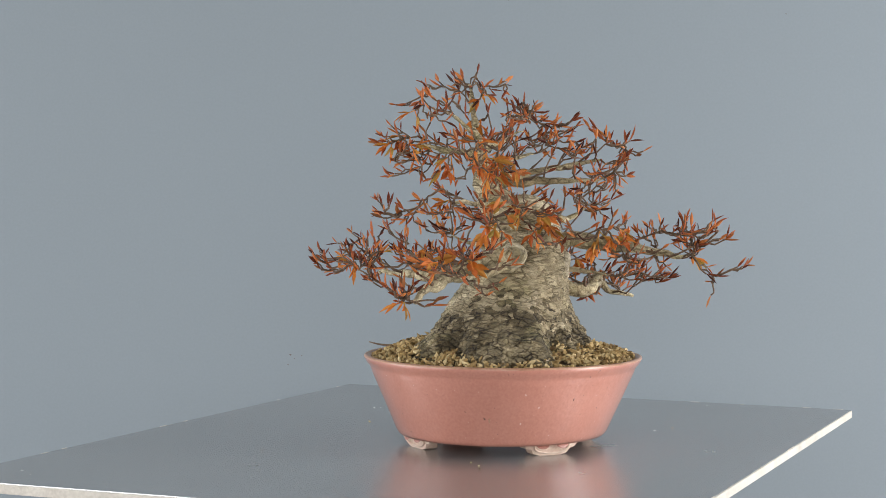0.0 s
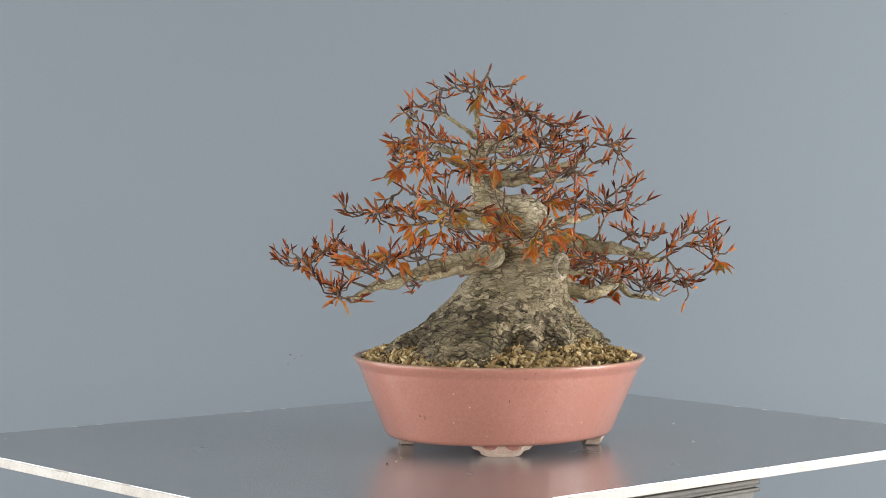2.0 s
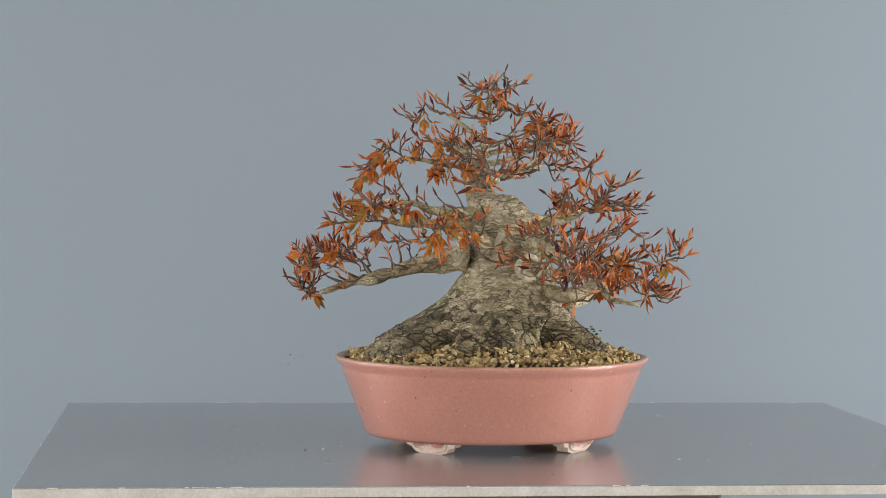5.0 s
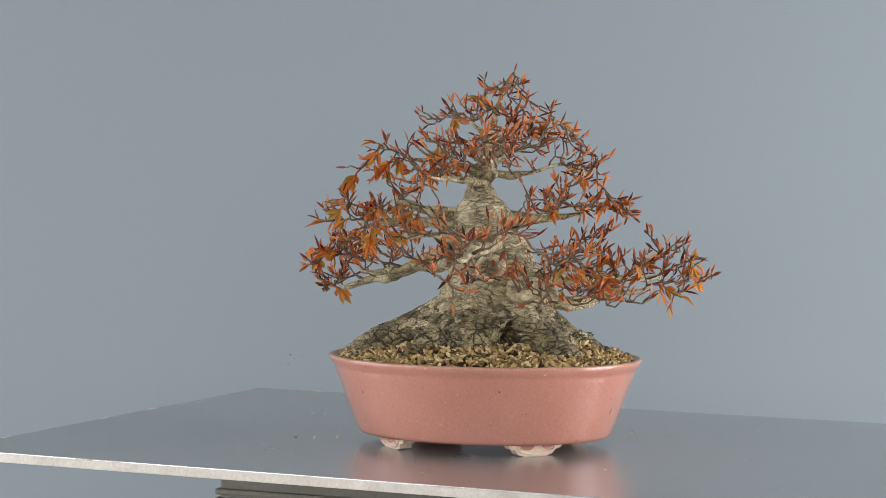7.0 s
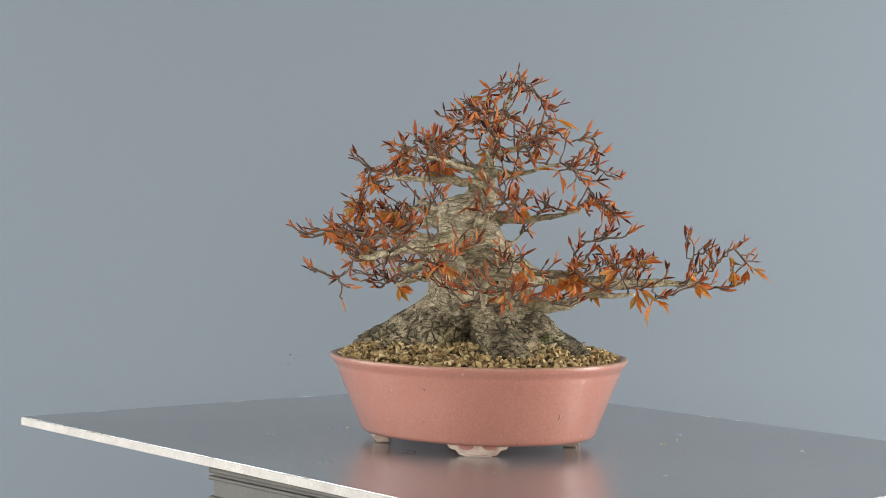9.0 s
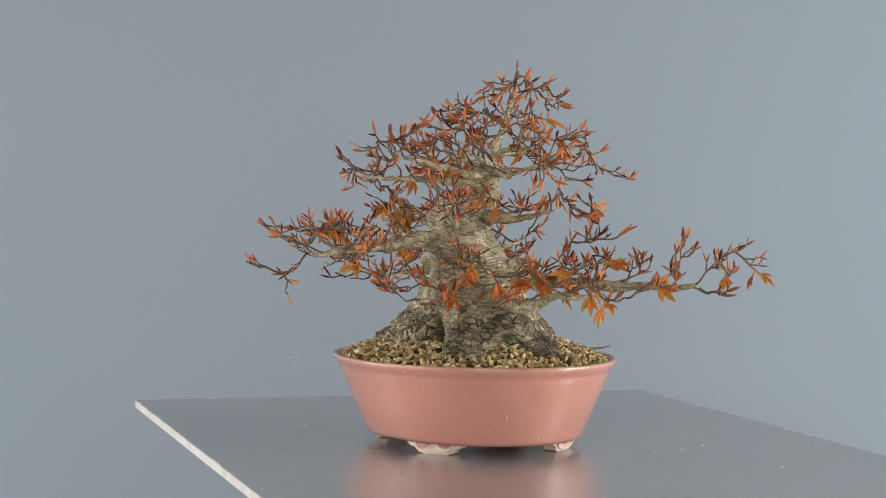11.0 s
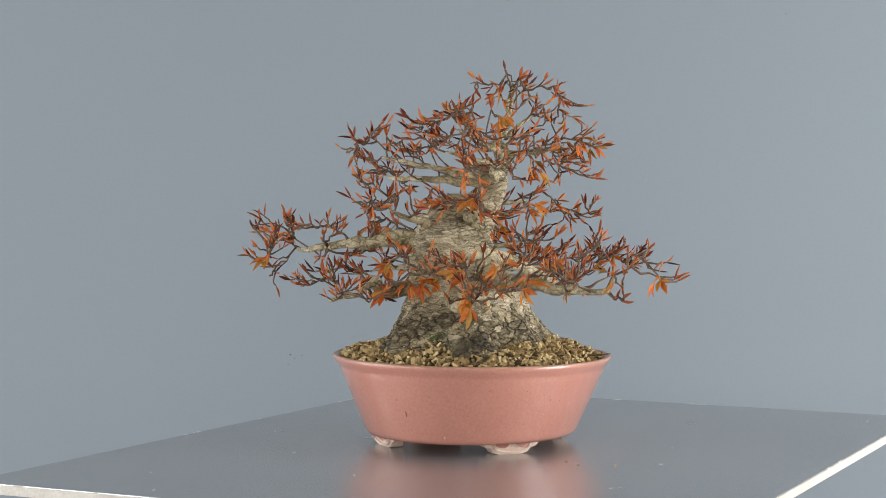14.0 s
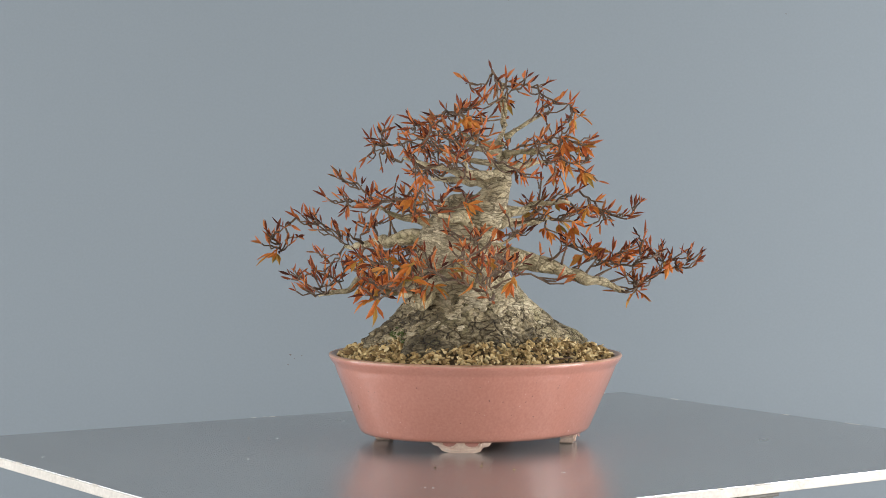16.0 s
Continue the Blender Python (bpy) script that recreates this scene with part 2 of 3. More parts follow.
# small dark marks on the backdrop
for (x, z, s) in ((-0.259, 0.006, 0.0013), (-0.254, 0.001, 0.0007), (-0.244, 0.005, 0.0007), (-0.262, -0.007, 0.0008), (0.021, 0.473, 0.0009), (0.381, 0.459, 0.0008)):
    bm = bmesh.new()
    bmesh.ops.create_icosphere(bm, subdivisions=1, radius=s, matrix=Matrix.Diagonal((1.3, 0.25, 0.8, 1)))
    sp = new("wall_mark", mesh_of("wall_mark", bm, MAT_SPECK))
    sp.matrix_basis = pose(x, BACK - 0.0003, z, 0, 20, 0)
    tagged(sp, "tiny dark speck stuck on the backdrop wall", "mark", "marks on the backdrop")

# ---- the turntable: a metal-faced board on a box stand ----
BOARD = pose(-0.0225, 0.0168, 0, 0, 0, 70.6)
LONG, SHORT, THICK = 0.812, 0.579, 0.0075


def build_table():
    e = thing("turntable_board", BOARD, "grey brushed metal sheet on a thin board with worn white edges", "turntable")
    bm = bmesh.new()
    box(bm, BOARD @ pose(0, 0, -0.0004), LONG - 0.002, SHORT - 0.002, 0.0008)
    part("metal_sheet", bm, MAT_METAL, e, "brushed grey metal sheet", soft=False)
    bm = bmesh.new()
    box(bm, BOARD @ pose(0, 0, -0.0008 - THICK / 2), LONG, SHORT, THICK, 0.0008)
    rnd = random.Random(4)
    part("board", bm, MAT_EDGE, e, "thin board with white painted edges", soft=False)
    # chipped bright flecks along the rim; their pale colour also paints the edge's glints
    bm = bmesh.new()
    for k in range(32):
        u = rnd.uniform(-0.5, 0.5)
        along_x = rnd.random() < 0.58
        s = rnd.choice((-1, 1))
        x, y = (u * LONG, s * (SHORT / 2 - 0.0006)) if along_x else (s * (LONG / 2 - 0.0006), u * SHORT)
        l = rnd.uniform(0.002, 0.012)
        box(bm, BOARD @ pose(x, y, -0.0002), l if along_x else 0.0010, 0.0010 if along_x else l, 0.0007)
    tagged(part("rim_chips_and_glints", bm, MAT_EDGE, e, "chipped white flecks and painted glints along the rim", soft=False), kind="stuff")
    return e


def build_stand():
    m = pose(-0.0061, -0.0041, -0.0084, 0, 0, 72.4)
    e = thing("turntable_stand", m @ pose(0, 0, RZ0 + 0.0084), "dark grey-brown box stand with beaded moulding under the board", "stand")
    bm = bmesh.new()
    box(bm, m @ pose(0, 0, -0.0725), 0.350, 0.360, 0.145, 0.002)
    part("upper_box", bm, MAT_STAND, e, soft=False)
    for dz, w in ((-0.024, 0.0035), (-0.031, 0.0025), (-0.05, 0.003)):
        bm = bmesh.new()
        for sx, sy, lx, ly in ((0, 0.18, 0.357, 0.007), (0, -0.18, 0.357, 0.007), (0.175, 0, 0.007, 0.353), (-0.175, 0, 0.007, 0.353)):
            box(bm, m @ pose(sx, sy, dz), lx, ly, w * 1.6, w * 0.6)
        part("bead_moulding", bm, MAT_STAND, e, soft=False)
    bm = bmesh.new()
    box(bm, m @ pose(0, 0, (RZ0 + 0.0084 - 0.145) / 2), 0.30, 0.22, -(RZ0 + 0.0084 + 0.145), 0.003)
    part("pedestal", bm, MAT_STAND, e, soft=False)
    return e


# ---- the pot ----
POT = pose(0.0139, -0.0026, 0, 0, 0, 78.0)
RIM_Z, BASE_Z = 0.0785, 0.0106
RIM_A, RIM_B = 0.1398, 0.1232


def pot_section(h):
    """Half axes of the pot's outside at height fraction h."""
    return RIM_A * (0.815 + 0.185 * h), RIM_B * (0.755 + 0.245 * h)


def build_pot():
    e = thing("bonsai_pot", POT, "oval pink speckle-glazed ceramic bonsai pot with brown worn rim", "pot")
    bm = bmesh.new()
    n = 128
    prof = [(0.60, 0.56, BASE_Z + 0.001)]
    for i in range(29):
        h = i / 28
        lip = 0.012 * math.sin(math.pi / 2 * max(0.0, min(1.0, (h - 0.885) / 0.09))) - 0.004 * max(0.0, 1 - abs(h - 0.875) / 0.04)
        ax, by = pot_section(h)
        lip -= 0.008 * (1 - h / 0.05) ** 2 if h < 0.05 else 0
        prof.append((ax / RIM_A + lip, by / RIM_B + lip, BASE_Z + (RIM_Z - BASE_Z) * h))
    rim0 = len(prof)
    prof += [(k, k, RIM_Z + z) for k, z in ((1.010, 0.0012), (0.996, 0.0018), (0.972, 0.0012), (0.955, -0.002), (0.86, -0.02), (0.6, -0.03))]
    rings = []
    for ka, kb, z in prof:
        ring = []
        for j in range(n):
            a = 2 * math.pi * j / n
            w = 1 + 0.0025 * noise.noise(Vector((math.cos(a) * 2, math.sin(a) * 2, z * 30)))
            ring.append(bm.verts.new(POT @ Vector((RIM_A * ka * w * math.cos(a), RIM_B * kb * w * math.sin(a), z))))
        rings.append(ring)
    for i, (a, b) in enumerate(zip(rings, rings[1:])):
        for j in range(n):
            f = bm.faces.new((a[j], a[(j + 1) % n], b[(j + 1) % n], b[j]))
            f.material_index = 1 if rim0 <= i + 1 <= rim0 + 3 else 0
    bm.faces.new(rings[0][::-1])
    bm.faces.new(rings[-1])
    part("pot_body", bm, [MAT_GLAZE, MAT_RIM], e)
    for q in (40, 131, 222, 311):
        build_foot(e, q)
    for p, r, mat, lab in (((0.065, 0.109, 0.036), 0.0026, MAT_RIM, "pale chip in the glaze"), ((0.003, -0.121, 0.034), 0.0022, MAT_RIM, "pale chip in the glaze"), ((0.073, -0.102, 0.051), 0.0013, MAT_SPECK, "dark pit in the glaze")):
        bm = bmesh.new()
        v = POT.inverted() @ Vector(p)
        a = math.atan2(v.y / RIM_B, v.x / RIM_A)
        h = (v.z - BASE_Z) / (RIM_Z - BASE_Z)
        ax, by = pot_section(h)
        bmesh.ops.create_icosphere(bm, subdivisions=2, radius=r, matrix=POT @ pose(ax * math.cos(a), by * math.sin(a), v.z, 0, 25, math.degrees(a)) @ Matrix.Diagonal((0.25, 0.35, 1.2, 1)))
        part("glaze_flaw", bm, mat, e, lab)
    return e


def build_foot(pot, q):
    """A cloud-shaped foot, its carved face towards the outside."""
    a = radians(q)
    x, y = 0.0955 * math.cos(a), 0.0865 * math.sin(a)
    m = POT @ pose(x, y, 0, 0, 0, q + 90)
    outline = [(-0.029, 0.0155), (-0.0285, 0.0125), (-0.025, 0.0105), (-0.0225, 0.0065), (-0.018, 0.0055), (-0.0155, 0.0015),
               (-0.010, 0.0), (0.010, 0.0), (0.0155, 0.0015), (0.018, 0.0055), (0.0225, 0.0065), (0.025, 0.0105), (0.0285, 0.0125), (0.029, 0.0155)]
    outline = [(u * 1.08, v) for u, v in outline]
    bm = bmesh.new()

    def bend(u, v, d):
        # follows the curve of the pot's wall, tapering in below
        yy = -d + u * u * 5.0 + (0.0155 - v) * 0.45
        return m @ Vector((u, yy, v))
    front = [bm.verts.new(bend(u, v, 0.006)) for u, v in outline]
    back = [bm.verts.new(bend(u * 0.96, v, -0.006)) for u, v in outline]
    bm.faces.new(front)
    bm.faces.new(back[::-1])
    k = len(outline)
    for i in range(k):
        bm.faces.new((front[(i + 1) % k], front[i], back[i], back[(i + 1) % k]))
    bmesh.ops.recalc_face_normals(bm, faces=bm.faces)
    bmesh.ops.triangulate(bm, faces=[f for f in bm.faces if len(f.verts) > 4])
    foot = part("pot_foot", bm, MAT_FOOT, pot, "pale cloud-shaped foot with carved scrolls", soft=False)
    # two sunken pink arches with a pale rib between them
    for u0 in (-0.0098, 0.0098):
        bm = bmesh.new()
        across = pose(0, 0, 0, 0, 0, q + 90 + math.degrees(math.atan(10 * u0)))
        lean = POT.to_3x3().to_4x4() @ across @ pose(0, 0, 0, -24, 0, 0)
        bmesh.ops.create_icosphere(bm, subdivisions=3, radius=1.0, matrix=Matrix.Translation(bend(u0, 0.0098, 0.0058)) @ lean @ Matrix.Diagonal((0.0062, 0.0005, 0.0040, 1)))
        part("carved_arch", bm, MAT_FOOT_RELIEF, foot)
    bm = bmesh.new()
    line = [bend(0.0175 * math.cos(math.pi * k / 12), 0.0092 - 0.0072 * math.sin(math.pi * k / 12) ** 0.7, 0.0061) for k in range(13)]
    tube(bm, line, [0.0011] * 13, 6)
    part("scroll_relief", bm, MAT_FOOT, foot)


# ---- soil ----
def mound(x, y):
    """Height of the soil in the pot's own plane."""
    r = math.hypot(x / (RIM_A * 0.95), y / (RIM_B * 0.95))
    return RIM_Z - 0.003 + 0.0235 * (1 - r * r) + 0.004 * noise.noise(Vector((x * 40, y * 40, 0)))


def build_soil():
    bm = bmesh.new()
    n, rings = 72, 14
    prev = None
    for i in range(rings + 1):
        k = i / rings * 0.94
        ring = []
        for j in range(n):
            a = 2 * math.pi * j / n
            x, y = RIM_A * k * math.cos(a), RIM_B * k * math.sin(a)
            ring.append(bm.verts.new(POT @ Vector((x, y, mound(x, y) - 0.003))))
        if prev:
            for j in range(n):
                bm.faces.new((prev[j], prev[(j + 1) % n], ring[(j + 1) % n], ring[j]))
        prev = ring
    bed = new("soil", smooth(mesh_of("soil", bm, MAT_UNDER)))
    tagged(bed, "mound of tan granular bonsai soil filling the pot", "soil", "", "stuff")
    rnd = random.Random(11)
    bm = bmesh.new()
    for _ in range(4300):
        a, k = rnd.uniform(0, 2 * math.pi), math.sqrt(rnd.random()) * 0.95
        if k < 0.54:
            continue
        x, y = RIM_A * k * math.cos(a), RIM_B * k * math.sin(a)
        s = rnd.uniform(0.0014, 0.0027)
        z = mound(x, y) + rnd.uniform(-0.0005, 0.0045)
        turn = Euler((rnd.uniform(-1.2, 1.2), rnd.uniform(-0.9, 0.9), rnd.uniform(0, 6))).to_matrix().to_4x4()
        m = POT @ Matrix.Translation((x, y, z)) @ turn @ Matrix.Diagonal((s * rnd.uniform(0.9, 2.3), s * rnd.uniform(0.6, 1.0), s * rnd.uniform(0.5, 0.95), 1))
        grain(bm, m, rnd)
    g = new("soil_grains", mesh_of("soil_grains", bm, MAT_SOIL))
    tagged(g, "loose tan and ochre clay grains on the soil", "gravel", "", "stuff")
    return bed, g


GRAIN = [(1, 0, 0), (-1, 0, 0), (0, 1, 0), (0, -1, 0), (0, 0, 1), (0, 0, -1), (0.6, 0.6, 0.6), (-0.6, 0.6, -0.6), (0.6, -0.6, -0.6), (-0.6, -0.6, 0.6)]
GRAIN_F = [(0, 2, 6), (2, 4, 6), (4, 0, 6), (2, 0, 5), (1, 2, 7), (2, 5, 7), (5, 1, 7), (4, 2, 1), (0, 3, 8), (3, 5, 8), (5, 0, 8), (3, 0, 4), (1, 4, 9), (4, 3, 9), (3, 1, 9), (3, 1, 5)]


def grain(bm, m, rnd):
    vs = [bm.verts.new(m @ (Vector(p) * rnd.uniform(0.8, 1.15))) for p in GRAIN]
    for f in GRAIN_F:
        bm.faces.new([vs[i] for i in f])


# ---- the tree ----
TREE = pose(0.02, 0.0, 0.075)
TRUNK = [(0.070, 0.0135, -0.007, 0.103, -0.017, 0.0045), (0.083, 0.0135, -0.007, 0.095, -0.0155, 0.0045), (0.095, 0.0145, -0.007, 0.0845, -0.014, 0.0045),
         (0.115, 0.017, -0.004, 0.066, -0.005, 0.002), (0.136, 0.021, 0.004, 0.050, 0.001, 0.002), (0.166, 0.031, 0.006, 0.038, 0.002, -0.001),
         (0.190, 0.033, 0.001, 0.0315, 0.001, 0.003), (0.206, 0.034, -0.004, 0.027, 0.0, 0.0), (0.216, 0.034, -0.005, 0.0225, 0.0, 0.0), (0.222, 0.033, -0.005, 0.0165, 0.0, 0.0), (0.226, 0.032, -0.005, 0.009, 0.0, 0.0), (0.227, 0.032, -0.005, 0.001, 0.0, 0.0)]


def trunk_at(z):
    for a, b in zip(TRUNK, TRUNK[1:]):
        if a[0] <= z <= b[0]:
            t = (z - a[0]) / (b[0] - a[0])
            return [u + (v - u) * t for u, v in zip(a[1:], b[1:])]
    return list(TRUNK[-1][1:])


# roots and hollows of the base: angle, half width, swell, height to which they reach
ROOTS = ((-88, 24, 0.013, 0.128), (-135, 16, 0.006, 0.120), (49, 15, 0.011, 0.132), (-20, 18, 0.003, 0.120), (150, 20, 0.004, 0.120), (-165, 12, 0.004, 0.115), (95, 12, 0.006, 0.112),
         (25, 9, -0.034, 0.122), (76, 8, -0.022, 0.106), (116, 9, -0.022, 0.106), (-56, 7, -0.016, 0.116), (-116, 7, -0.014, 0.114), (180, 7, -0.008, 0.108))


def root_swell(a, z):
    out = 0.0
    for deg, half, swell, top in ROOTS:
        d = abs((math.degrees(a) - deg + 180) % 360 - 180) / half
        if d < 2.5 and z < top:
            out += swell * math.exp(-d * d) * min(1.0, (top - z) / 0.022)
    return out


def plate_height(x, y, z):
    """Uneven bark plates: flat in the middle, falling to nothing in the cracks."""
    dist, spots = noise.voronoi(Vector((x, y, z)))
    return min(1.0, (dist[1] - dist[0]) / 0.3) * (0.6 + 0.4 * noise.cell(spots[0] * 3.7))


def build_trunk(tree):
    bm = bmesh.new()
    n, levels = 400, 300
    z0, z1 = TRUNK[0][0], TRUNK[-1][0]
    prev = None
    for i in range(levels + 1):
        z = z0 + (z1 - z0) * i / levels
        cx, cy, w0, w1, w2 = trunk_at(z)
        low = max(0.0, min(1.0, (0.138 - z) / 0.045))
        ring = []
        for j in range(n):
            a = 2 * math.pi * j / n
            c, s = math.cos(a), math.sin(a)
            r = w0 + w1 * math.cos(2 * a) + w2 * math.sin(2 * a)
            roots = noise.noise(Vector((c * 1.9, s * 1.9, 3.0 + z * 6))) + 0.7 * noise.noise(Vector((c * 4.5, s * 4.5, 7.0 + z * 14)))
            r += low * 0.009 * roots + root_swell(a, z)
            q = Vector((cx + r * c, cy + r * s, z))
            wob = noise.noise(q * 40) * 0.9
            wrinkle = plate_height(q.x * 75 + wob, q.y * 75 + wob, q.z * 270 + wob * 2.5)
            r += (1 - low) * 0.0013 * wrinkle + 0.002 * noise.noise(q * 28) + 0.0008 * noise.noise(q * 190)
            if low:
                crust = plate_height(q.x * 120 + wob, q.y * 120 + wob, q.z * 150 + wob)
                r += low * (0.0046 * crust + 0.0065 * noise.noise(q * 45 + Vector((4, 0, 0))) + 0.0016 * noise.noise(q * 230))
            p = Vector((cx + r * c, cy + r * s, z))
            # the base stays within the pot
            v = POT.inverted() @ p
            over = math.hypot(v.x / RIM_A, v.y / RIM_B) / 0.885
            if over > 1.0:
                p = POT @ Vector((v.x / over, v.y / over, v.z))
            ring.append(bm.verts.new(p))
        if prev:
            for j in range(n):
                old = z + 0.016 * noise.noise(prev[j].co * 30) + 0.034 * noise.noise(prev[j].co * 130) < 0.120 + 0.9 * max(0.0, root_swell(2 * math.pi * j / n, 0.09) - 0.004)
                bm.faces.new((prev[j], prev[(j + 1) % n], ring[(j + 1) % n], ring[j])).material_index = 1 if old else 0
        prev = ring
    bm.faces.new(prev)
    # the younger leader that leaves the cut trunk
    tube(bm, spline([(0.026, -0.004, 0.190), (0.010, -0.008, 0.212), (-0.003, -0.009, 0.232), (-0.010, -0.007, 0.252), (-0.006, -0.002, 0.270), (-0.016, 0.002, 0.288), (-0.015, 0.007, 0.306), (-0.02, 0.011, 0.326)], 6),
         [0.0235 - 0.00098 * i if i < 18 else max(0.0013, 0.0058 - 0.0004 * (i - 18)) for i in range(43)], 18, 0, 0.25)
    return part("trunk", bm, [MAT_BARK, MAT_OLD], tree, "thick flared trunk with rough grey bark")


def build_knob(tree, p, d, r):
    """A callused ring where a limb was cut away."""
    bm = bmesh.new()
    q = Vector(d).normalized().to_track_quat("Z", "Y").to_matrix().to_4x4()
    m = Matrix.Translation(p) @ q
    prof = [(1.15, -0.7), (1.2, -0.25), (1.12, 0.1), (0.92, 0.24), (0.76, 0.14), (0.64, -0.06), (0.45, -0.10), (0.25, -0.04), (0.02, -0.07)]
    rings = []
    for k, h in prof:
        rings.append([bm.verts.new(m @ Vector((r * k * math.cos(a) * (1 + 0.08 * math.sin(2 * a + 1)), r * k * math.sin(a), r * h))) for a in [2 * math.pi * i / 24 for i in range(24)]])
    for a, b in zip(rings, rings[1:]):
        for j in range(24):
            bm.faces.new((a[j], a[(j + 1) % 24], b[(j + 1) % 24], b[j]))
    part("cut_scar", bm, MAT_SCAR, tree, "round callused pruning scar")


def bud_leaf(bm, m, length, width, bend, mat):
    """A narrow folded young leaf along +Z, closed and a little curved."""
    rows = []
    for t, w in ((0.0, 0.12), (0.2, 0.62), (0.45, 1.0), (0.72, 0.72), (1.0, 0.0)):
        z, x = length * t, bend * length * t * t
        if w:
            rows.append([bm.verts.new(m @ Vector((x + dx * width * w, dy * width * w, z))) for dx, dy in ((-0.18, -0.5), (0.3, 0.0), (-0.18, 0.5), (-0.3, 0.0))])
        else:
            rows.append([bm.verts.new(m @ Vector((x, 0, z)))])
    for a, b in zip(rows, rows[1:]):
        for k in range(4):
            f = bm.faces.new((a[k], a[(k + 1) % 4], b[(k + 1) % 4], b[k]) if len(b) > 1 else (a[k], a[(k + 1) % 4], b[0]))
            f.material_index = mat
    bm.faces.new(rows[0][::-1]).material_index = mat


def lobe(bm, m, length, width, sag, mat):
    """One lance-shaped lobe of an opened leaf, folded along its rib."""
    rib, left, right, under = [], [], [], []
    for t, w in ((0.0, 0.10), (0.3, 0.75), (0.55, 1.0), (0.8, 0.5), (1.0, 0.02)):
        z, x = length * t, -sag * length * t * t
        rib.append(bm.verts.new(m @ Vector((x, 0, z))))
        left.append(bm.verts.new(m @ Vector((x + 0.16 * width * w, -0.5 * width * w, z))))
        right.append(bm.verts.new(m @ Vector((x + 0.16 * width * w, 0.5 * width * w, z))))
        under.append(bm.verts.new(m @ Vector((x - 0.0003, 0, z))))
    for i in range(4):
        for a, b in ((left, rib), (rib, right), (under, left), (right, under)):
            bm.faces.new((a[i], b[i], b[i + 1], a[i + 1])).material_index = mat


def shoot_meshes():
    """Young shoots along +Z: folded pairs and triples, and opened drooping leaves."""
    rnd = random.Random(21)
    closed, opened = [], []
    for v in range(10):
        bm = bmesh.new()
        k = (1, 2, 2, 1, 2, 2, 1, 2, 3, 2)[v]
        for i in range(k):
            az = 360 / k * i + rnd.uniform(-35, 35)
            tilt = rnd.uniform(10, 32) if k > 1 else 5
            bud_leaf(bm, pose(0, 0, 0, 0, 0, az) @ pose(0, 0, 0, 0, tilt, 0), rnd.uniform(0.0095, 0.016), rnd.uniform(0.0024, 0.0034), rnd.uniform(-0.12, 0.25), 0)
        closed.append(mesh_of("leaf_shoot", bm, MAT_RED))
    for v in range(6):
        bm = bmesh.new()
        for i in range(2):
            az = 180 * i + rnd.uniform(-40, 40)
            base = pose(0, 0, 0, 0, 0, az) @ pose(0, 0, 0, 0, rnd.uniform(25, 60), 0)
            top = base @ pose(0, 0, 0.005)
            tube(bm, [base.translation.copy(), top.translation.copy()], [0.0006, 0.0005], 4)
            for ang in (-40, 0, 40):
                l = 0.0145 - 0.0035 * abs(ang) / 40 + rnd.uniform(-0.002, 0.002)
                lobe(bm, top @ pose(0, 0, 0, ang * 0.7, rnd.uniform(-14, 14), 0), l, 0.0042, rnd.uniform(-0.1, 0.3), 0)
        if rnd.random() < 0.8:
            bud_leaf(bm, pose(0, 0, 0, 0, 8, 0), 0.010, 0.0024, 0.05, 0)
        opened.append(mesh_of("leaf_shoot", bm, MAT_ORANGE))
    return closed, opened


CLOSED, OPENED = [], []
PLACED = [0]


def shoot_pose(p, d, rnd, size, droop):
    d = (Vector(d).normalized() + Vector((0, 0, -droop))).normalized()
    q = d.to_track_quat("Z", "Y").to_matrix().to_4x4()
    return Matrix.Translation(p) @ q @ pose(0, 0, 0, 0, 0, rnd.uniform(0, 360)) @ Matrix.Diagonal((size, size, size, 1))


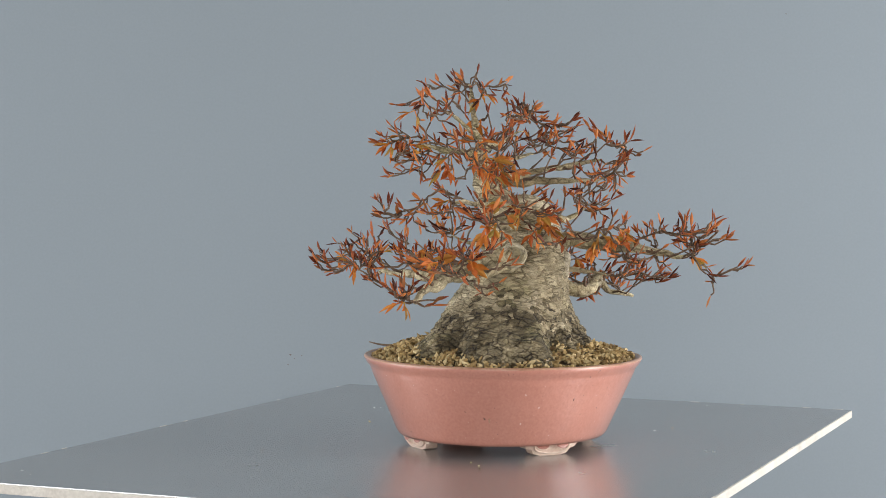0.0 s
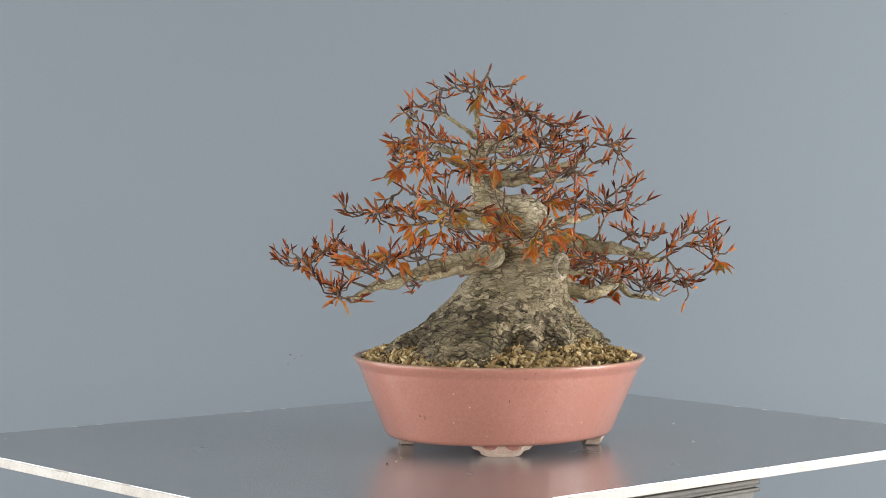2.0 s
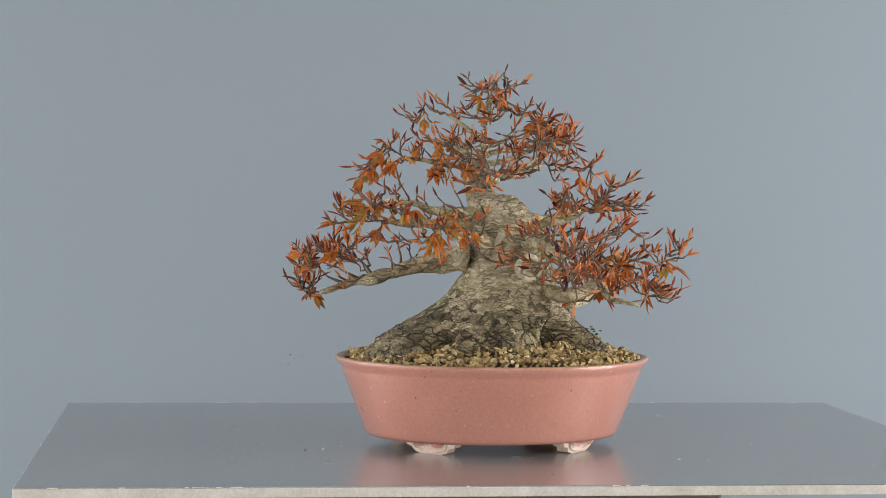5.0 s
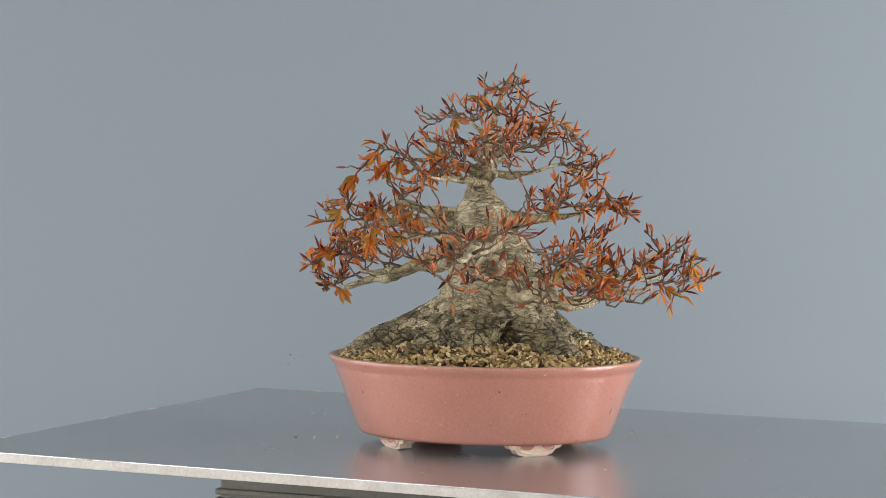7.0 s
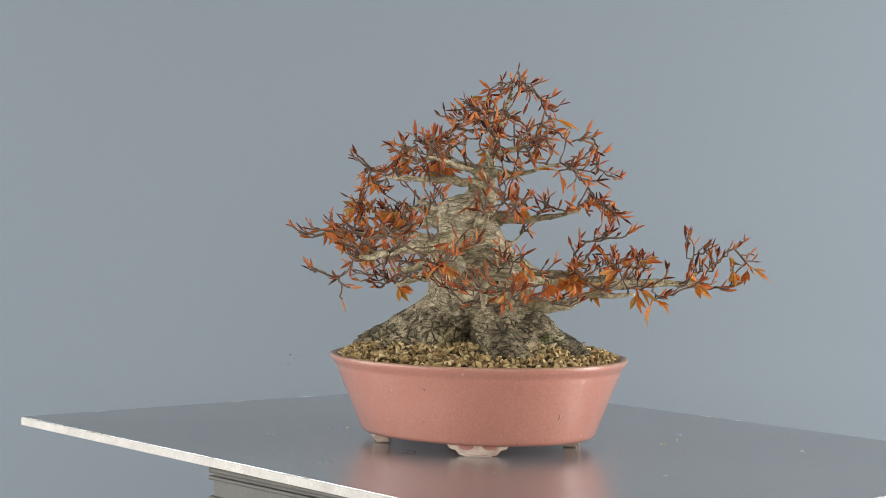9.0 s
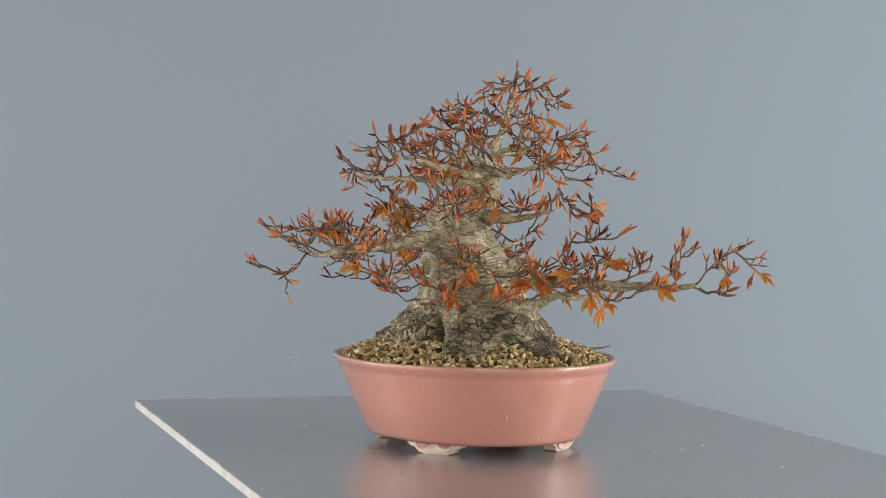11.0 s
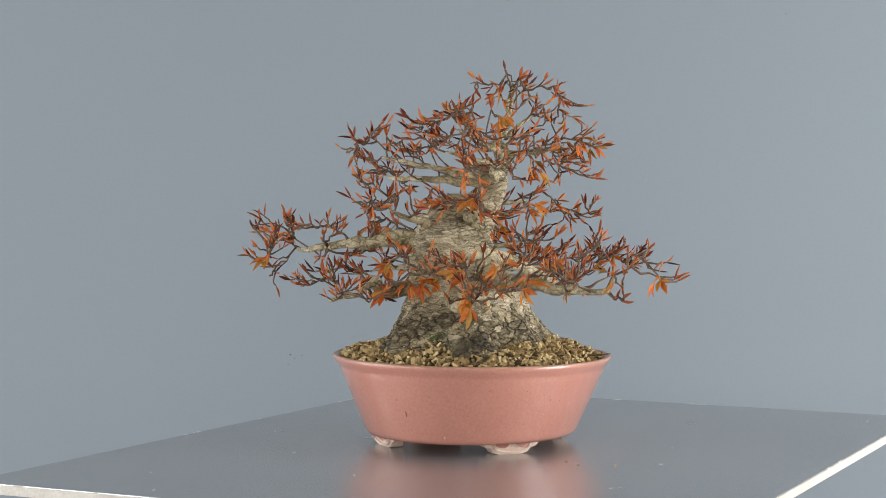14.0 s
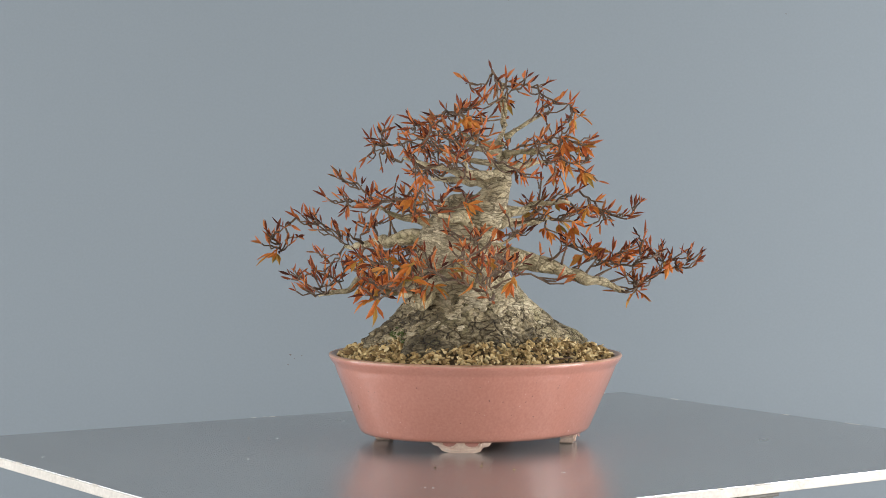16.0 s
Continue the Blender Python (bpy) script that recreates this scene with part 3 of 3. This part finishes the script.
def build_branch(tree, name, limb, thick, tips, seed, open_share=0.15, side=3, label=""):
    """A limb, fine branches from it to its tips, side twigs and young shoots."""
    rnd = random.Random(seed)
    bm = bmesh.new()
    pts = spline(limb, 6)
    n = len(pts)
    for i, p in enumerate(pts):
        if 0 < i < n - 1:
            p += Vector((noise.noise(p * 60), noise.noise(p * 60 + Vector((9, 0, 0))), noise.noise(p * 60 + Vector((0, 9, 0))))) * 0.0032
    radii = [1.1 * thick * (1 - 0.82 * (i / (n - 1)) ** 0.9) * (1 + 0.35 * noise.noise(p * 55 + Vector((seed, 0, 0)))) for i, p in enumerate(pts)]
    tube(bm, pts, radii, 10, 0, 0.28, seed)
    shoots = []
    # where a further twig may leave: place, radius, way
    forks = [(pts[k], radii[k], (pts[k] - pts[k - 1]).normalized()) for k in range(max(1, int(n * 0.15)), n)]

    def fine(start, end, r0, level, top=1.0):
        end.z = min(end.z, top)
        d = end - start
        length = d.length
        k = max(3, int(length / 0.007))
        bow = Vector((rnd.uniform(-1, 1), rnd.uniform(-1, 1), rnd.uniform(-1.2, 0.1))) * length * 0.12
        line = []
        for i in range(k + 1):
            t = i / k
            jig = Vector((rnd.uniform(-1, 1), rnd.uniform(-1, 1), rnd.uniform(-1, 1))) * 0.0019 * (0 if i in (0, k) else 1)
            line.append(start + d * t + bow * math.sin(math.pi * t) + jig)
        # a little thicker at each node
        rad = [max(0.0007, r0 * (1 - 0.62 * i / k)) * (1.15 if i % 2 else 0.92) for i in range(k + 1)]
        tube(bm, line, rad, 6, 0 if r0 > 0.0027 else 1)
        for i in range(1, k + 1):
            forks.append((line[i], rad[i], (line[i] - line[i - 1]).normalized()))
        last = (line[-1] - line[-2]).normalized()
        shoots.append((line[-1], (last + d.normalized()).normalized(), level))
        count = max(1, side - 1) if level == 0 else (1 if rnd.random() < 0.35 else 0)
        for q in range(count):
            t = rnd.uniform(0.35, 0.9)
            i = max(1, min(k - 1, int(t * k)))
            out = (d.normalized() * 1.2 + Vector((rnd.uniform(-1, 1), rnd.uniform(-1, 1), rnd.uniform(-0.1, 0.9))) * 0.95).normalized()
            fine(line[i], line[i] + out * min(0.030, max(0.016, length * 0.7)) * rnd.uniform(0.6, 1.0), max(0.0008, rad[i] * 0.7), level + 1, max(end.z - rnd.uniform(0.0, 0.012), line[i].z + 0.006))
        for i in range(2, k):
            if rnd.random() < 0.07:
                out = (line[i] - line[i - 1]).normalized() * 1.3 + Vector((rnd.uniform(-1, 1), rnd.uniform(-1, 1), rnd.uniform(-0.1, 1.0)))
                shoots.append((line[i], out.normalized(), 2))

    # short upright twigs along the limb
    way = 0.0
    for i in range(2, n):
        way += (pts[i] - pts[i - 1]).length
        if i > n * 0.3 and way > 0.014:
            way = 0.0
            out = ((pts[i] - pts[i - 1]).normalized() * 0.8 + Vector((rnd.uniform(-1, 1), rnd.uniform(-1, 1), rnd.uniform(0.1, 1.0)))).normalized()
            fine(pts[i].copy(), pts[i] + out * rnd.uniform(0.016, 0.034), max(0.0010, min(0.0018, radii[i] * 0.4)), 1)
    # the nearest tips first, so that the farther ones grow out of their twigs
    for tip in sorted((Vector(t) for t in tips), key=lambda t: min((p - t).length for p in pts)):
        def cost(f):
            d = tip - f[0]
            return d.length * (1.35 - 0.45 * d.normalized().dot(f[2])) if d.length > 0.010 else 1.0
        p, r, _ = min(forks, key=cost)
        fine(p.copy(), tip - (tip - p).normalized() * 0.011 - Vector((0, 0, 0.006 if tip.z > 0.2 else 0.0)), max(0.0011, min(0.0030, r * 0.72)), 0)
    ob = part(name, bm, [MAT_LIMB, MAT_TWIG], tree, label)
    rest = bmesh.new()
    more = 0
    for p, d, level in shoots:
        up = Vector((0, 0, rnd.uniform(0.0, 0.9)))
        opened = level == 0 and rnd.random() < open_share * 1.15
        src = rnd.choice(OPENED if opened else CLOSED)
        m = shoot_pose(p, d + up * (0.2 if opened else 1), rnd, rnd.uniform(1.0, 1.35) if opened else rnd.uniform(0.75, 1.15) * (0.75 if level == 2 else 1.0), 1.1 if opened else 0.0)
        if PLACED[0] < 300:
            PLACED[0] += 1
            leaf = new("leaf_shoot", src)
            leaf.parent = ob
            leaf.matrix_basis = m
        else:
            base = len(rest.verts)
            rest.from_mesh(src)
            rest.verts.ensure_lookup_table()
            for v in rest.verts[base:]:
                v.co = m @ v.co
            if opened:
                rest.faces.ensure_lookup_table()
            for f in rest.faces[more:]:
                f.material_index = 1 if opened else 0
            more = len(rest.faces)
    if more:
        tagged(part("foliage", rest, [MAT_RED, MAT_ORANGE], ob, "red and orange young maple shoots", soft=False), kind="stuff")
    else:
        rest.free()
    return ob


def build_tree():
    e = thing("bonsai_tree", TREE, "small maple bonsai with thick flared trunk and red young leaves", "bonsai tree")
    build_trunk(e)
    build_knob(e, (0.021, -0.0425, 0.173), (-0.05, -1, 0.1), 0.0100)
    build_knob(e, (0.0705, 0.003, 0.163), (1, -0.1, -0.05), 0.0108)
    build_knob(e, (0.045, -0.022, 0.192), (0.4, -1, 0.35), 0.012)
    c, o = shoot_meshes()
    CLOSED.extend(c)
    OPENED.extend(o)
    # low limbs
    build_branch(e, "branch", [(0.018, -0.030, 0.170), (-0.005, -0.052, 0.164), (-0.028, -0.070, 0.160), (-0.046, -0.098, 0.148), (-0.056, -0.116, 0.144), (-0.062, -0.140, 0.137)], 0.0098,
                 [(-0.063, -0.151, 0.131), (-0.143, -0.118, 0.178), (-0.117, -0.139, 0.170), (-0.102, -0.109, 0.196), (-0.128, -0.130, 0.163), (-0.115, -0.085, 0.175), (-0.090, -0.120, 0.185),
                  (-0.043, -0.154, 0.130), (-0.080, -0.085, 0.170), (-0.100, -0.095, 0.160), (-0.123, -0.112, 0.178), (-0.117, -0.132, 0.178), (-0.103, -0.140, 0.160), (-0.084, -0.150, 0.151), (-0.128, -0.114, 0.157), (-0.069, -0.160, 0.147)], 1, 0.12, 3)
    build_branch(e, "branch", [(0.010, -0.030, 0.168), (0.002, -0.060, 0.160), (-0.006, -0.095, 0.156), (-0.012, -0.118, 0.154)], 0.0070,
                 [(0.002, -0.151, 0.138), (-0.030, -0.162, 0.153), (-0.038, -0.171, 0.161), (-0.003, -0.153, 0.170), (-0.040, -0.130, 0.172), (-0.02, -0.135, 0.186), (-0.050, -0.158, 0.178), (-0.060, -0.165, 0.166), (-0.011, -0.149, 0.174), (0.005, -0.130, 0.186), (-0.051, -0.135, 0.162), (-0.078, -0.143, 0.184)], 2, 0.3, 3)
    build_branch(e, "branch", [(0.050, 0.004, 0.178), (0.074, 0.006, 0.186), (0.103, 0.004, 0.183), (0.124, -0.004, 0.180), (0.150, -0.012, 0.176), (0.178, -0.020, 0.174)], 0.0092,
                 [(0.233, -0.044, 0.167), (0.222, -0.011, 0.194), (0.197, -0.077, 0.202), (0.167, -0.059, 0.205), (0.161, -0.037, 0.206), (0.171, 0.044, 0.209), (0.207, 0.040, 0.200), (0.214, 0.020, 0.199),
                  (0.197, -0.016, 0.143), (0.176, 0.027, 0.208), (0.187, 0.070, 0.165), (0.191, 0.080, 0.170), (0.118, -0.091, 0.205), (0.200, -0.030, 0.150), (0.150, 0.020, 0.200), (0.185, 0.000, 0.205), (0.120, -0.036, 0.170), (0.106, -0.042, 0.170), (0.152, -0.014, 0.163), (0.132, -0.052, 0.168), (0.186, 0.083, 0.184), (0.172, 0.099, 0.191), (0.190, 0.071, 0.178)], 3, 0.02, 3)
    build_branch(e, "branch", [(0.052, 0.016, 0.150), (0.074, 0.026, 0.142), (0.092, 0.036, 0.141), (0.101, 0.052, 0.149), (0.112, 0.062, 0.138), (0.136, 0.075, 0.132)], 0.0086,
                 [(0.168, 0.072, 0.139), (0.160, 0.088, 0.142), (0.111, 0.095, 0.150), (0.125, 0.112, 0.138), (0.150, 0.060, 0.150), (0.073, 0.128, 0.143), (0.116, 0.049, 0.163), (0.130, 0.032, 0.168), (0.140, 0.090, 0.155)], 4, 0.1, 3)
    build_branch(e, "branch", [(0.010, 0.028, 0.160), (-0.014, 0.040, 0.152), (-0.032, 0.055, 0.150), (-0.055, 0.095, 0.149), (-0.085, 0.135, 0.148), (-0.108, 0.160, 0.147)], 0.0098,
                 [(-0.154, 0.194, 0.157), (-0.170, 0.146, 0.156), (-0.123, 0.186, 0.139), (-0.106, 0.193, 0.174), (-0.106, 0.149, 0.208), (-0.082, 0.167, 0.193), (-0.121, 0.189, 0.188), (-0.057, 0.185, 0.168),
                  (-0.140, 0.150, 0.180), (-0.090, 0.110, 0.175), (-0.060, 0.130, 0.180), (-0.035, 0.075, 0.197), (-0.052, 0.100, 0.200), (-0.020, 0.115, 0.195)], 5, 0.35, 3)
    build_knob(e, (0.099, 0.048, 0.149), (0.2, -0.6, 0.7), 0.0058)
    build_knob(e, (0.026, 0.040, 0.146), (0.1, 1, 0.05), 0.011)
    build_branch(e, "branch", [(0.028, 0.030, 0.142), (0.026, 0.058, 0.134), (0.022, 0.080, 0.129), (0.010, 0.105, 0.138), (-0.004, 0.145, 0.141)], 0.0088,
                 [(0.005, 0.176, 0.133), (-0.030, 0.205, 0.155), (0.014, 0.163, 0.150), (-0.045, 0.185, 0.160), (0.035, 0.140, 0.165), (-0.020, 0.150, 0.178), (0.045, 0.105, 0.160), (0.02, 0.13, 0.17)], 6, 0.5, 3)
    build_branch(e, "branch", [(0.046, -0.016, 0.184), (0.062, -0.044, 0.190), (0.080, -0.070, 0.190), (0.094, -0.088, 0.192)], 0.0045,
                 [(0.112, -0.108, 0.186), (0.118, -0.091, 0.208), (0.100, -0.105, 0.195), (0.120, -0.075, 0.195), (0.085, -0.100, 0.178), (0.047, -0.133, 0.185), (0.061, -0.118, 0.180), (0.064, -0.100, 0.188)], 19, 0.55, 2)
    # middle limbs
    build_branch(e, "branch", [(0.016, -0.020, 0.208), (0.006, -0.050, 0.210), (-0.006, -0.078, 0.218), (-0.030, -0.092, 0.219)], 0.0060,
                 [(-0.083, -0.116, 0.231), (-0.084, -0.099, 0.220), (-0.073, -0.094, 0.207), (-0.081, -0.088, 0.227), (-0.064, -0.083, 0.219), (-0.050, -0.115, 0.225), (-0.075, -0.078, 0.201), (-0.030, -0.12, 0.21)], 7, 0.25, 3)
    build_branch(e, "branch", [(0.020, -0.026, 0.200), (0.014, -0.060, 0.200), (0.010, -0.092, 0.200), (0.006, -0.115, 0.204)], 0.0058,
                 [(0.007, -0.134, 0.236), (0.005, -0.139, 0.213), (-0.007, -0.153, 0.199), (-0.015, -0.120, 0.215), (0.020, -0.100, 0.225), (0.018, -0.12, 0.20), (0.025, -0.130, 0.232), (0.037, -0.115, 0.226), (0.049, -0.100, 0.224)], 8, 0.5, 3)
    build_branch(e, "branch", [(-0.004, -0.008, 0.236), (0.020, -0.008, 0.238), (0.050, -0.022, 0.240), (0.080, -0.036, 0.240), (0.100, -0.052, 0.243)], 0.0050,
                 [(0.123, -0.056, 0.251), (0.118, -0.054, 0.240), (0.090, -0.070, 0.255), (0.075, -0.060, 0.228), (0.110, -0.035, 0.255)], 9, 0.08, 3)
    build_branch(e, "branch", [(-0.006, -0.004, 0.240), (0.024, 0.004, 0.244), (0.052, 0.002, 0.250), (0.078, 0.001, 0.254), (0.099, -0.004, 0.259)], 0.0048,
                 [(0.127, -0.003, 0.282), (0.123, 0.025, 0.268), (0.121, 0.007, 0.283), (0.093, 0.029, 0.298), (0.098, 0.022, 0.289), (0.128, -0.016, 0.267), (0.085, -0.010, 0.285)], 10, 0.06, 3)
    build_branch(e, "branch", [(0.046, 0.014, 0.196), (0.062, 0.026, 0.202), (0.074, 0.040, 0.206), (0.088, 0.052, 0.214)], 0.0055,
                 [(0.106, 0.069, 0.250), (0.106, 0.086, 0.230), (0.117, 0.081, 0.250), (0.097, 0.093, 0.225), (0.090, 0.040, 0.235), (0.105, 0.060, 0.225), (0.080, 0.075, 0.235)], 11, 0.06, 3)
    build_branch(e, "branch", [(0.016, 0.018, 0.204), (0.012, 0.045, 0.206), (0.008, 0.073, 0.208), (0.004, 0.092, 0.213)], 0.0056,
                 [(0.017, 0.112, 0.230), (0.002, 0.125, 0.215), (0.034, 0.122, 0.228), (0.044, 0.124, 0.231), (-0.011, 0.129, 0.225), (-0.045, 0.095, 0.232), (-0.030, 0.110, 0.220), (0.040, 0.090, 0.220), (0.028, 0.062, 0.228), (0.045, 0.055, 0.234), (0.010, 0.060, 0.237), (0.060, 0.060, 0.228)], 12, 0.12, 3)
    # upper limbs
    build_branch(e, "branch", [(-0.009, -0.008, 0.250), (-0.012, -0.030, 0.252), (-0.014, -0.058, 0.256), (-0.014, -0.080, 0.260)], 0.0042,
                 [(-0.052, -0.105, 0.254), (-0.009, -0.117, 0.258), (-0.006, -0.118, 0.274), (-0.039, -0.107, 0.256), (0.007, -0.127, 0.247), (-0.006, -0.107, 0.283), (-0.032, -0.075, 0.290), (-0.045, -0.085, 0.268), (0.005, -0.095, 0.268)], 13, 0.6, 2)
    build_branch(e, "branch", [(-0.011, -0.006, 0.262), (-0.030, -0.006, 0.264), (-0.050, -0.008, 0.268), (-0.066, -0.006, 0.272)], 0.0036,
                 [(-0.098, -0.009, 0.283), (-0.094, 0.004, 0.283), (-0.086, 0.007, 0.290), (-0.080, -0.035, 0.275), (-0.065, -0.040, 0.285), (-0.075, -0.01, 0.255), (-0.060, 0.020, 0.262)], 14, 0.3, 3)
    build_branch(e, "branch", [(-0.008, -0.004, 0.246), (-0.006, 0.020, 0.244), (-0.004, 0.045, 0.248), (-0.014, 0.064, 0.256)], 0.0042,
                 [(-0.038, 0.082, 0.288), (-0.058, 0.080, 0.270), (-0.050, 0.090, 0.276), (0.021, 0.108, 0.248), (-0.101, 0.077, 0.250), (-0.070, 0.070, 0.245), (-0.010, 0.085, 0.265), (0.030, 0.080, 0.255), (-0.045, 0.095, 0.242)], 15, 0.2, 3)
    build_branch(e, "branch", [(-0.006, -0.010, 0.244), (0.000, -0.026, 0.252), (0.006, -0.040, 0.262)], 0.0034,
                 [(0.014, -0.050, 0.286), (-0.002, -0.056, 0.270), (0.026, -0.040, 0.272), (-0.016, -0.050, 0.284), (0.032, -0.032, 0.258), (0.004, -0.062, 0.252), (0.022, -0.058, 0.246), (-0.020, -0.064, 0.292)], 20, 0.55, 2)
    build_branch(e, "branch", [(0.030, -0.026, 0.206), (0.040, -0.044, 0.211), (0.044, -0.058, 0.214)], 0.0030,
                 [(0.040, -0.074, 0.222), (0.052, -0.070, 0.214), (0.030, -0.072, 0.206), (0.058, -0.062, 0.200)], 21, 0.6, 1)
    build_branch(e, "branch", [(-0.004, 0.010, 0.176), (-0.022, 0.012, 0.184), (-0.034, 0.014, 0.190)], 0.0022,
                 [(-0.046, 0.014, 0.206), (-0.052, 0.020, 0.198)], 22, 0.0, 1)
    build_branch(e, "branch", [(-0.008, -0.004, 0.252), (0.016, 0.010, 0.258), (0.040, 0.018, 0.264)], 0.0032,
                 [(0.078, 0.030, 0.285), (0.062, 0.000, 0.292), (0.052, 0.036, 0.294), (0.090, 0.018, 0.272), (0.042, -0.022, 0.286), (0.046, 0.052, 0.275), (0.072, -0.022, 0.274), (0.030, 0.026, 0.290), (0.060, -0.045, 0.280)], 23, 0.04, 2)
    build_branch(e, "branch", [(-0.010, 0.000, 0.262), (-0.002, 0.026, 0.268), (0.006, 0.046, 0.274)], 0.0030,
                 [(0.030, 0.060, 0.295), (0.012, 0.075, 0.300), (-0.020, 0.060, 0.302), (0.045, 0.050, 0.282), (-0.005, 0.085, 0.280), (0.030, 0.080, 0.268), (-0.032, 0.052, 0.286)], 24, 0.15, 2)
    build_branch(e, "branch", [(0.026, 0.034, 0.160), (0.018, 0.062, 0.158), (0.006, 0.086, 0.160)], 0.0040,
                 [(-0.022, 0.104, 0.166), (-0.043, 0.106, 0.171), (-0.061, 0.092, 0.169), (0.031, 0.098, 0.172), (-0.013, 0.106, 0.144), (0.020, 0.100, 0.150)], 25, 0.6, 1)
    build_branch(e, "branch", [(0.052, 0.024, 0.158), (0.060, 0.046, 0.157), (0.066, 0.066, 0.158)], 0.0040,
                 [(0.089, 0.058, 0.192), (0.073, 0.076, 0.179), (0.089, 0.090, 0.163), (0.064, 0.104, 0.149), (0.047, 0.110, 0.155), (0.059, 0.104, 0.139), (0.050, 0.060, 0.180), (0.094, 0.066, 0.139)], 26, 0.4, 2)
    build_branch(e, "branch", [(0.060, 0.000, 0.160), (0.085, -0.004, 0.158), (0.110, -0.006, 0.155)], 0.0032,
                 [(0.140, -0.018, 0.148), (0.128, 0.004, 0.153), (0.106, 0.010, 0.165), (0.160, -0.010, 0.150)], 27, 0.05, 2)
    # crown
    build_branch(e, "branch", [(-0.012, -0.004, 0.278), (-0.026, -0.016, 0.290), (-0.040, -0.028, 0.300)], 0.0030,
                 [(-0.068, -0.045, 0.317), (-0.077, -0.030, 0.308), (-0.040, -0.045, 0.314), (-0.050, -0.010, 0.312), (-0.032, -0.065, 0.297), (-0.055, -0.025, 0.322)], 16, 0.2, 2)
    build_branch(e, "branch", [(-0.012, -0.003, 0.270), (0.010, 0.006, 0.276), (0.030, 0.016, 0.284)], 0.0032,
                 [(0.052, 0.038, 0.300), (0.071, 0.039, 0.297), (0.041, 0.020, 0.310), (0.028, -0.002, 0.318), (0.060, 0.015, 0.295), (0.007, -0.048, 0.305), (0.020, -0.020, 0.300), (0.025, 0.045, 0.298), (0.031, -0.003, 0.320), (0.044, -0.002, 0.311), (0.072, 0.022, 0.303)], 17, 0.06, 3)
    build_branch(e, "branch", [(-0.014, -0.001, 0.288), (-0.017, 0.006, 0.306), (-0.019, 0.011, 0.324)], 0.0028,
                 [(-0.019, 0.014, 0.344), (-0.034, 0.016, 0.342), (-0.023, 0.036, 0.334), (-0.009, -0.017, 0.326), (-0.002, 0.030, 0.325), (-0.019, 0.060, 0.305), (-0.070, 0.030, 0.312), (0.005, 0.005, 0.318), (-0.035, -0.012, 0.325), (-0.045, 0.035, 0.318), (-0.055, 0.015, 0.336), (-0.003, 0.007, 0.333), (0.011, 0.004, 0.328), (-0.076, 0.012, 0.316), (-0.067, 0.005, 0.331), (-0.030, 0.018, 0.344)], 18, 0.12, 2)
    e.matrix_basis = TREE @ pose(0, 0, -0.002)
    return e


board = build_table()
stand = build_stand()
pot = build_pot()
soil_bed, soil_grains = build_soil()


def scatter(name, spots, count, reach, size, mat, label, category, seed):
    """A loose patch of tiny grains round each spot."""
    rnd = random.Random(seed)
    bm = bmesh.new()
    for x, y, z in spots:
        for _ in range(count):
            s = size * rnd.uniform(0.5, 1.2)
            p = Vector((x, y, z + s * 0.4)) + Vector((rnd.gauss(0, reach), rnd.gauss(0, reach), 0 if z == 0 else rnd.gauss(0, reach * 0.4)))
            grain(bm, Matrix.Translation(p) @ Euler((0, 0, rnd.uniform(0, 6))).to_matrix().to_4x4() @ Matrix.Diagonal((s * rnd.uniform(0.7, 1.6), s, s * 0.6, 1)), rnd)
    return tagged(new(name, mesh_of(name, bm, mat)), label, category, "", "stuff")


moss = scatter("moss", [(0.040, 0.083, 0.100), (0.029, 0.082, 0.094), (0.070, 0.054, 0.096), (0.076, 0.048, 0.096), (-0.020, -0.075, 0.097)], 26, 0.0045, 0.0016, MAT_MOSS, "small green moss tufts at the foot of the trunk", "moss", 5)
grit = scatter("grit", [(-0.087, 0.144, 0), (-0.009, -0.165, 0), (-0.009, -0.152, 0), (-0.078, 0.138, 0), (-0.016, -0.176, 0), (-0.078, 0.121, 0), (-0.114, 0.129, 0), (-0.058, 0.162, 0), (0.19, 0.12, 0), (-0.2, -0.1, 0)], 1, 0.006, 0.0011, MAT_SOIL, "few pale soil crumbs lying on the metal sheet", "grit", 6)
bm_twig = bmesh.new()
tube(bm_twig, spline([(-0.084, 0.032, 0.0835), (-0.100, 0.0375, 0.0840), (-0.1105, 0.0415, 0.0860)], 4), [0.0009, 0.0010, 0.0010, 0.0009, 0.0009, 0.0008, 0.0007, 0.0006, 0.0005], 6)
fallen = tagged(new("fallen_twig", smooth(mesh_of("fallen_twig", bm_twig, MAT_TWIG))), "short dry brown twig lying across the pot rim", "twig")
bm_root = bmesh.new()
tube(bm_root, spline([(0.030, -0.112, 0.0815), (0.037, -0.115, 0.0838), (0.045, -0.114, 0.0835), (0.052, -0.111, 0.0850)], 4), [0.0006, 0.0008, 0.0009, 0.0010, 0.0010, 0.0010, 0.0010, 0.0009, 0.0009, 0.0008, 0.0007, 0.0006, 0.0004], 6)
fine_root = tagged(new("fine_root", smooth(mesh_of("fine_root", bm_root, MAT_FOOT))), "thin pale root curling out of the soil", "root")
tree = build_tree()


# ---- what turns ----
def motions():
    for ob in (board, stand, pot, soil_bed, soil_grains, moss, grit, fallen, fine_root, tree):
        base = ob.matrix_basis.copy()
        walk(ob, [(t, pose(0, 0, 0, 0, 0, -a) @ base) for t, a in TURN])


motions()
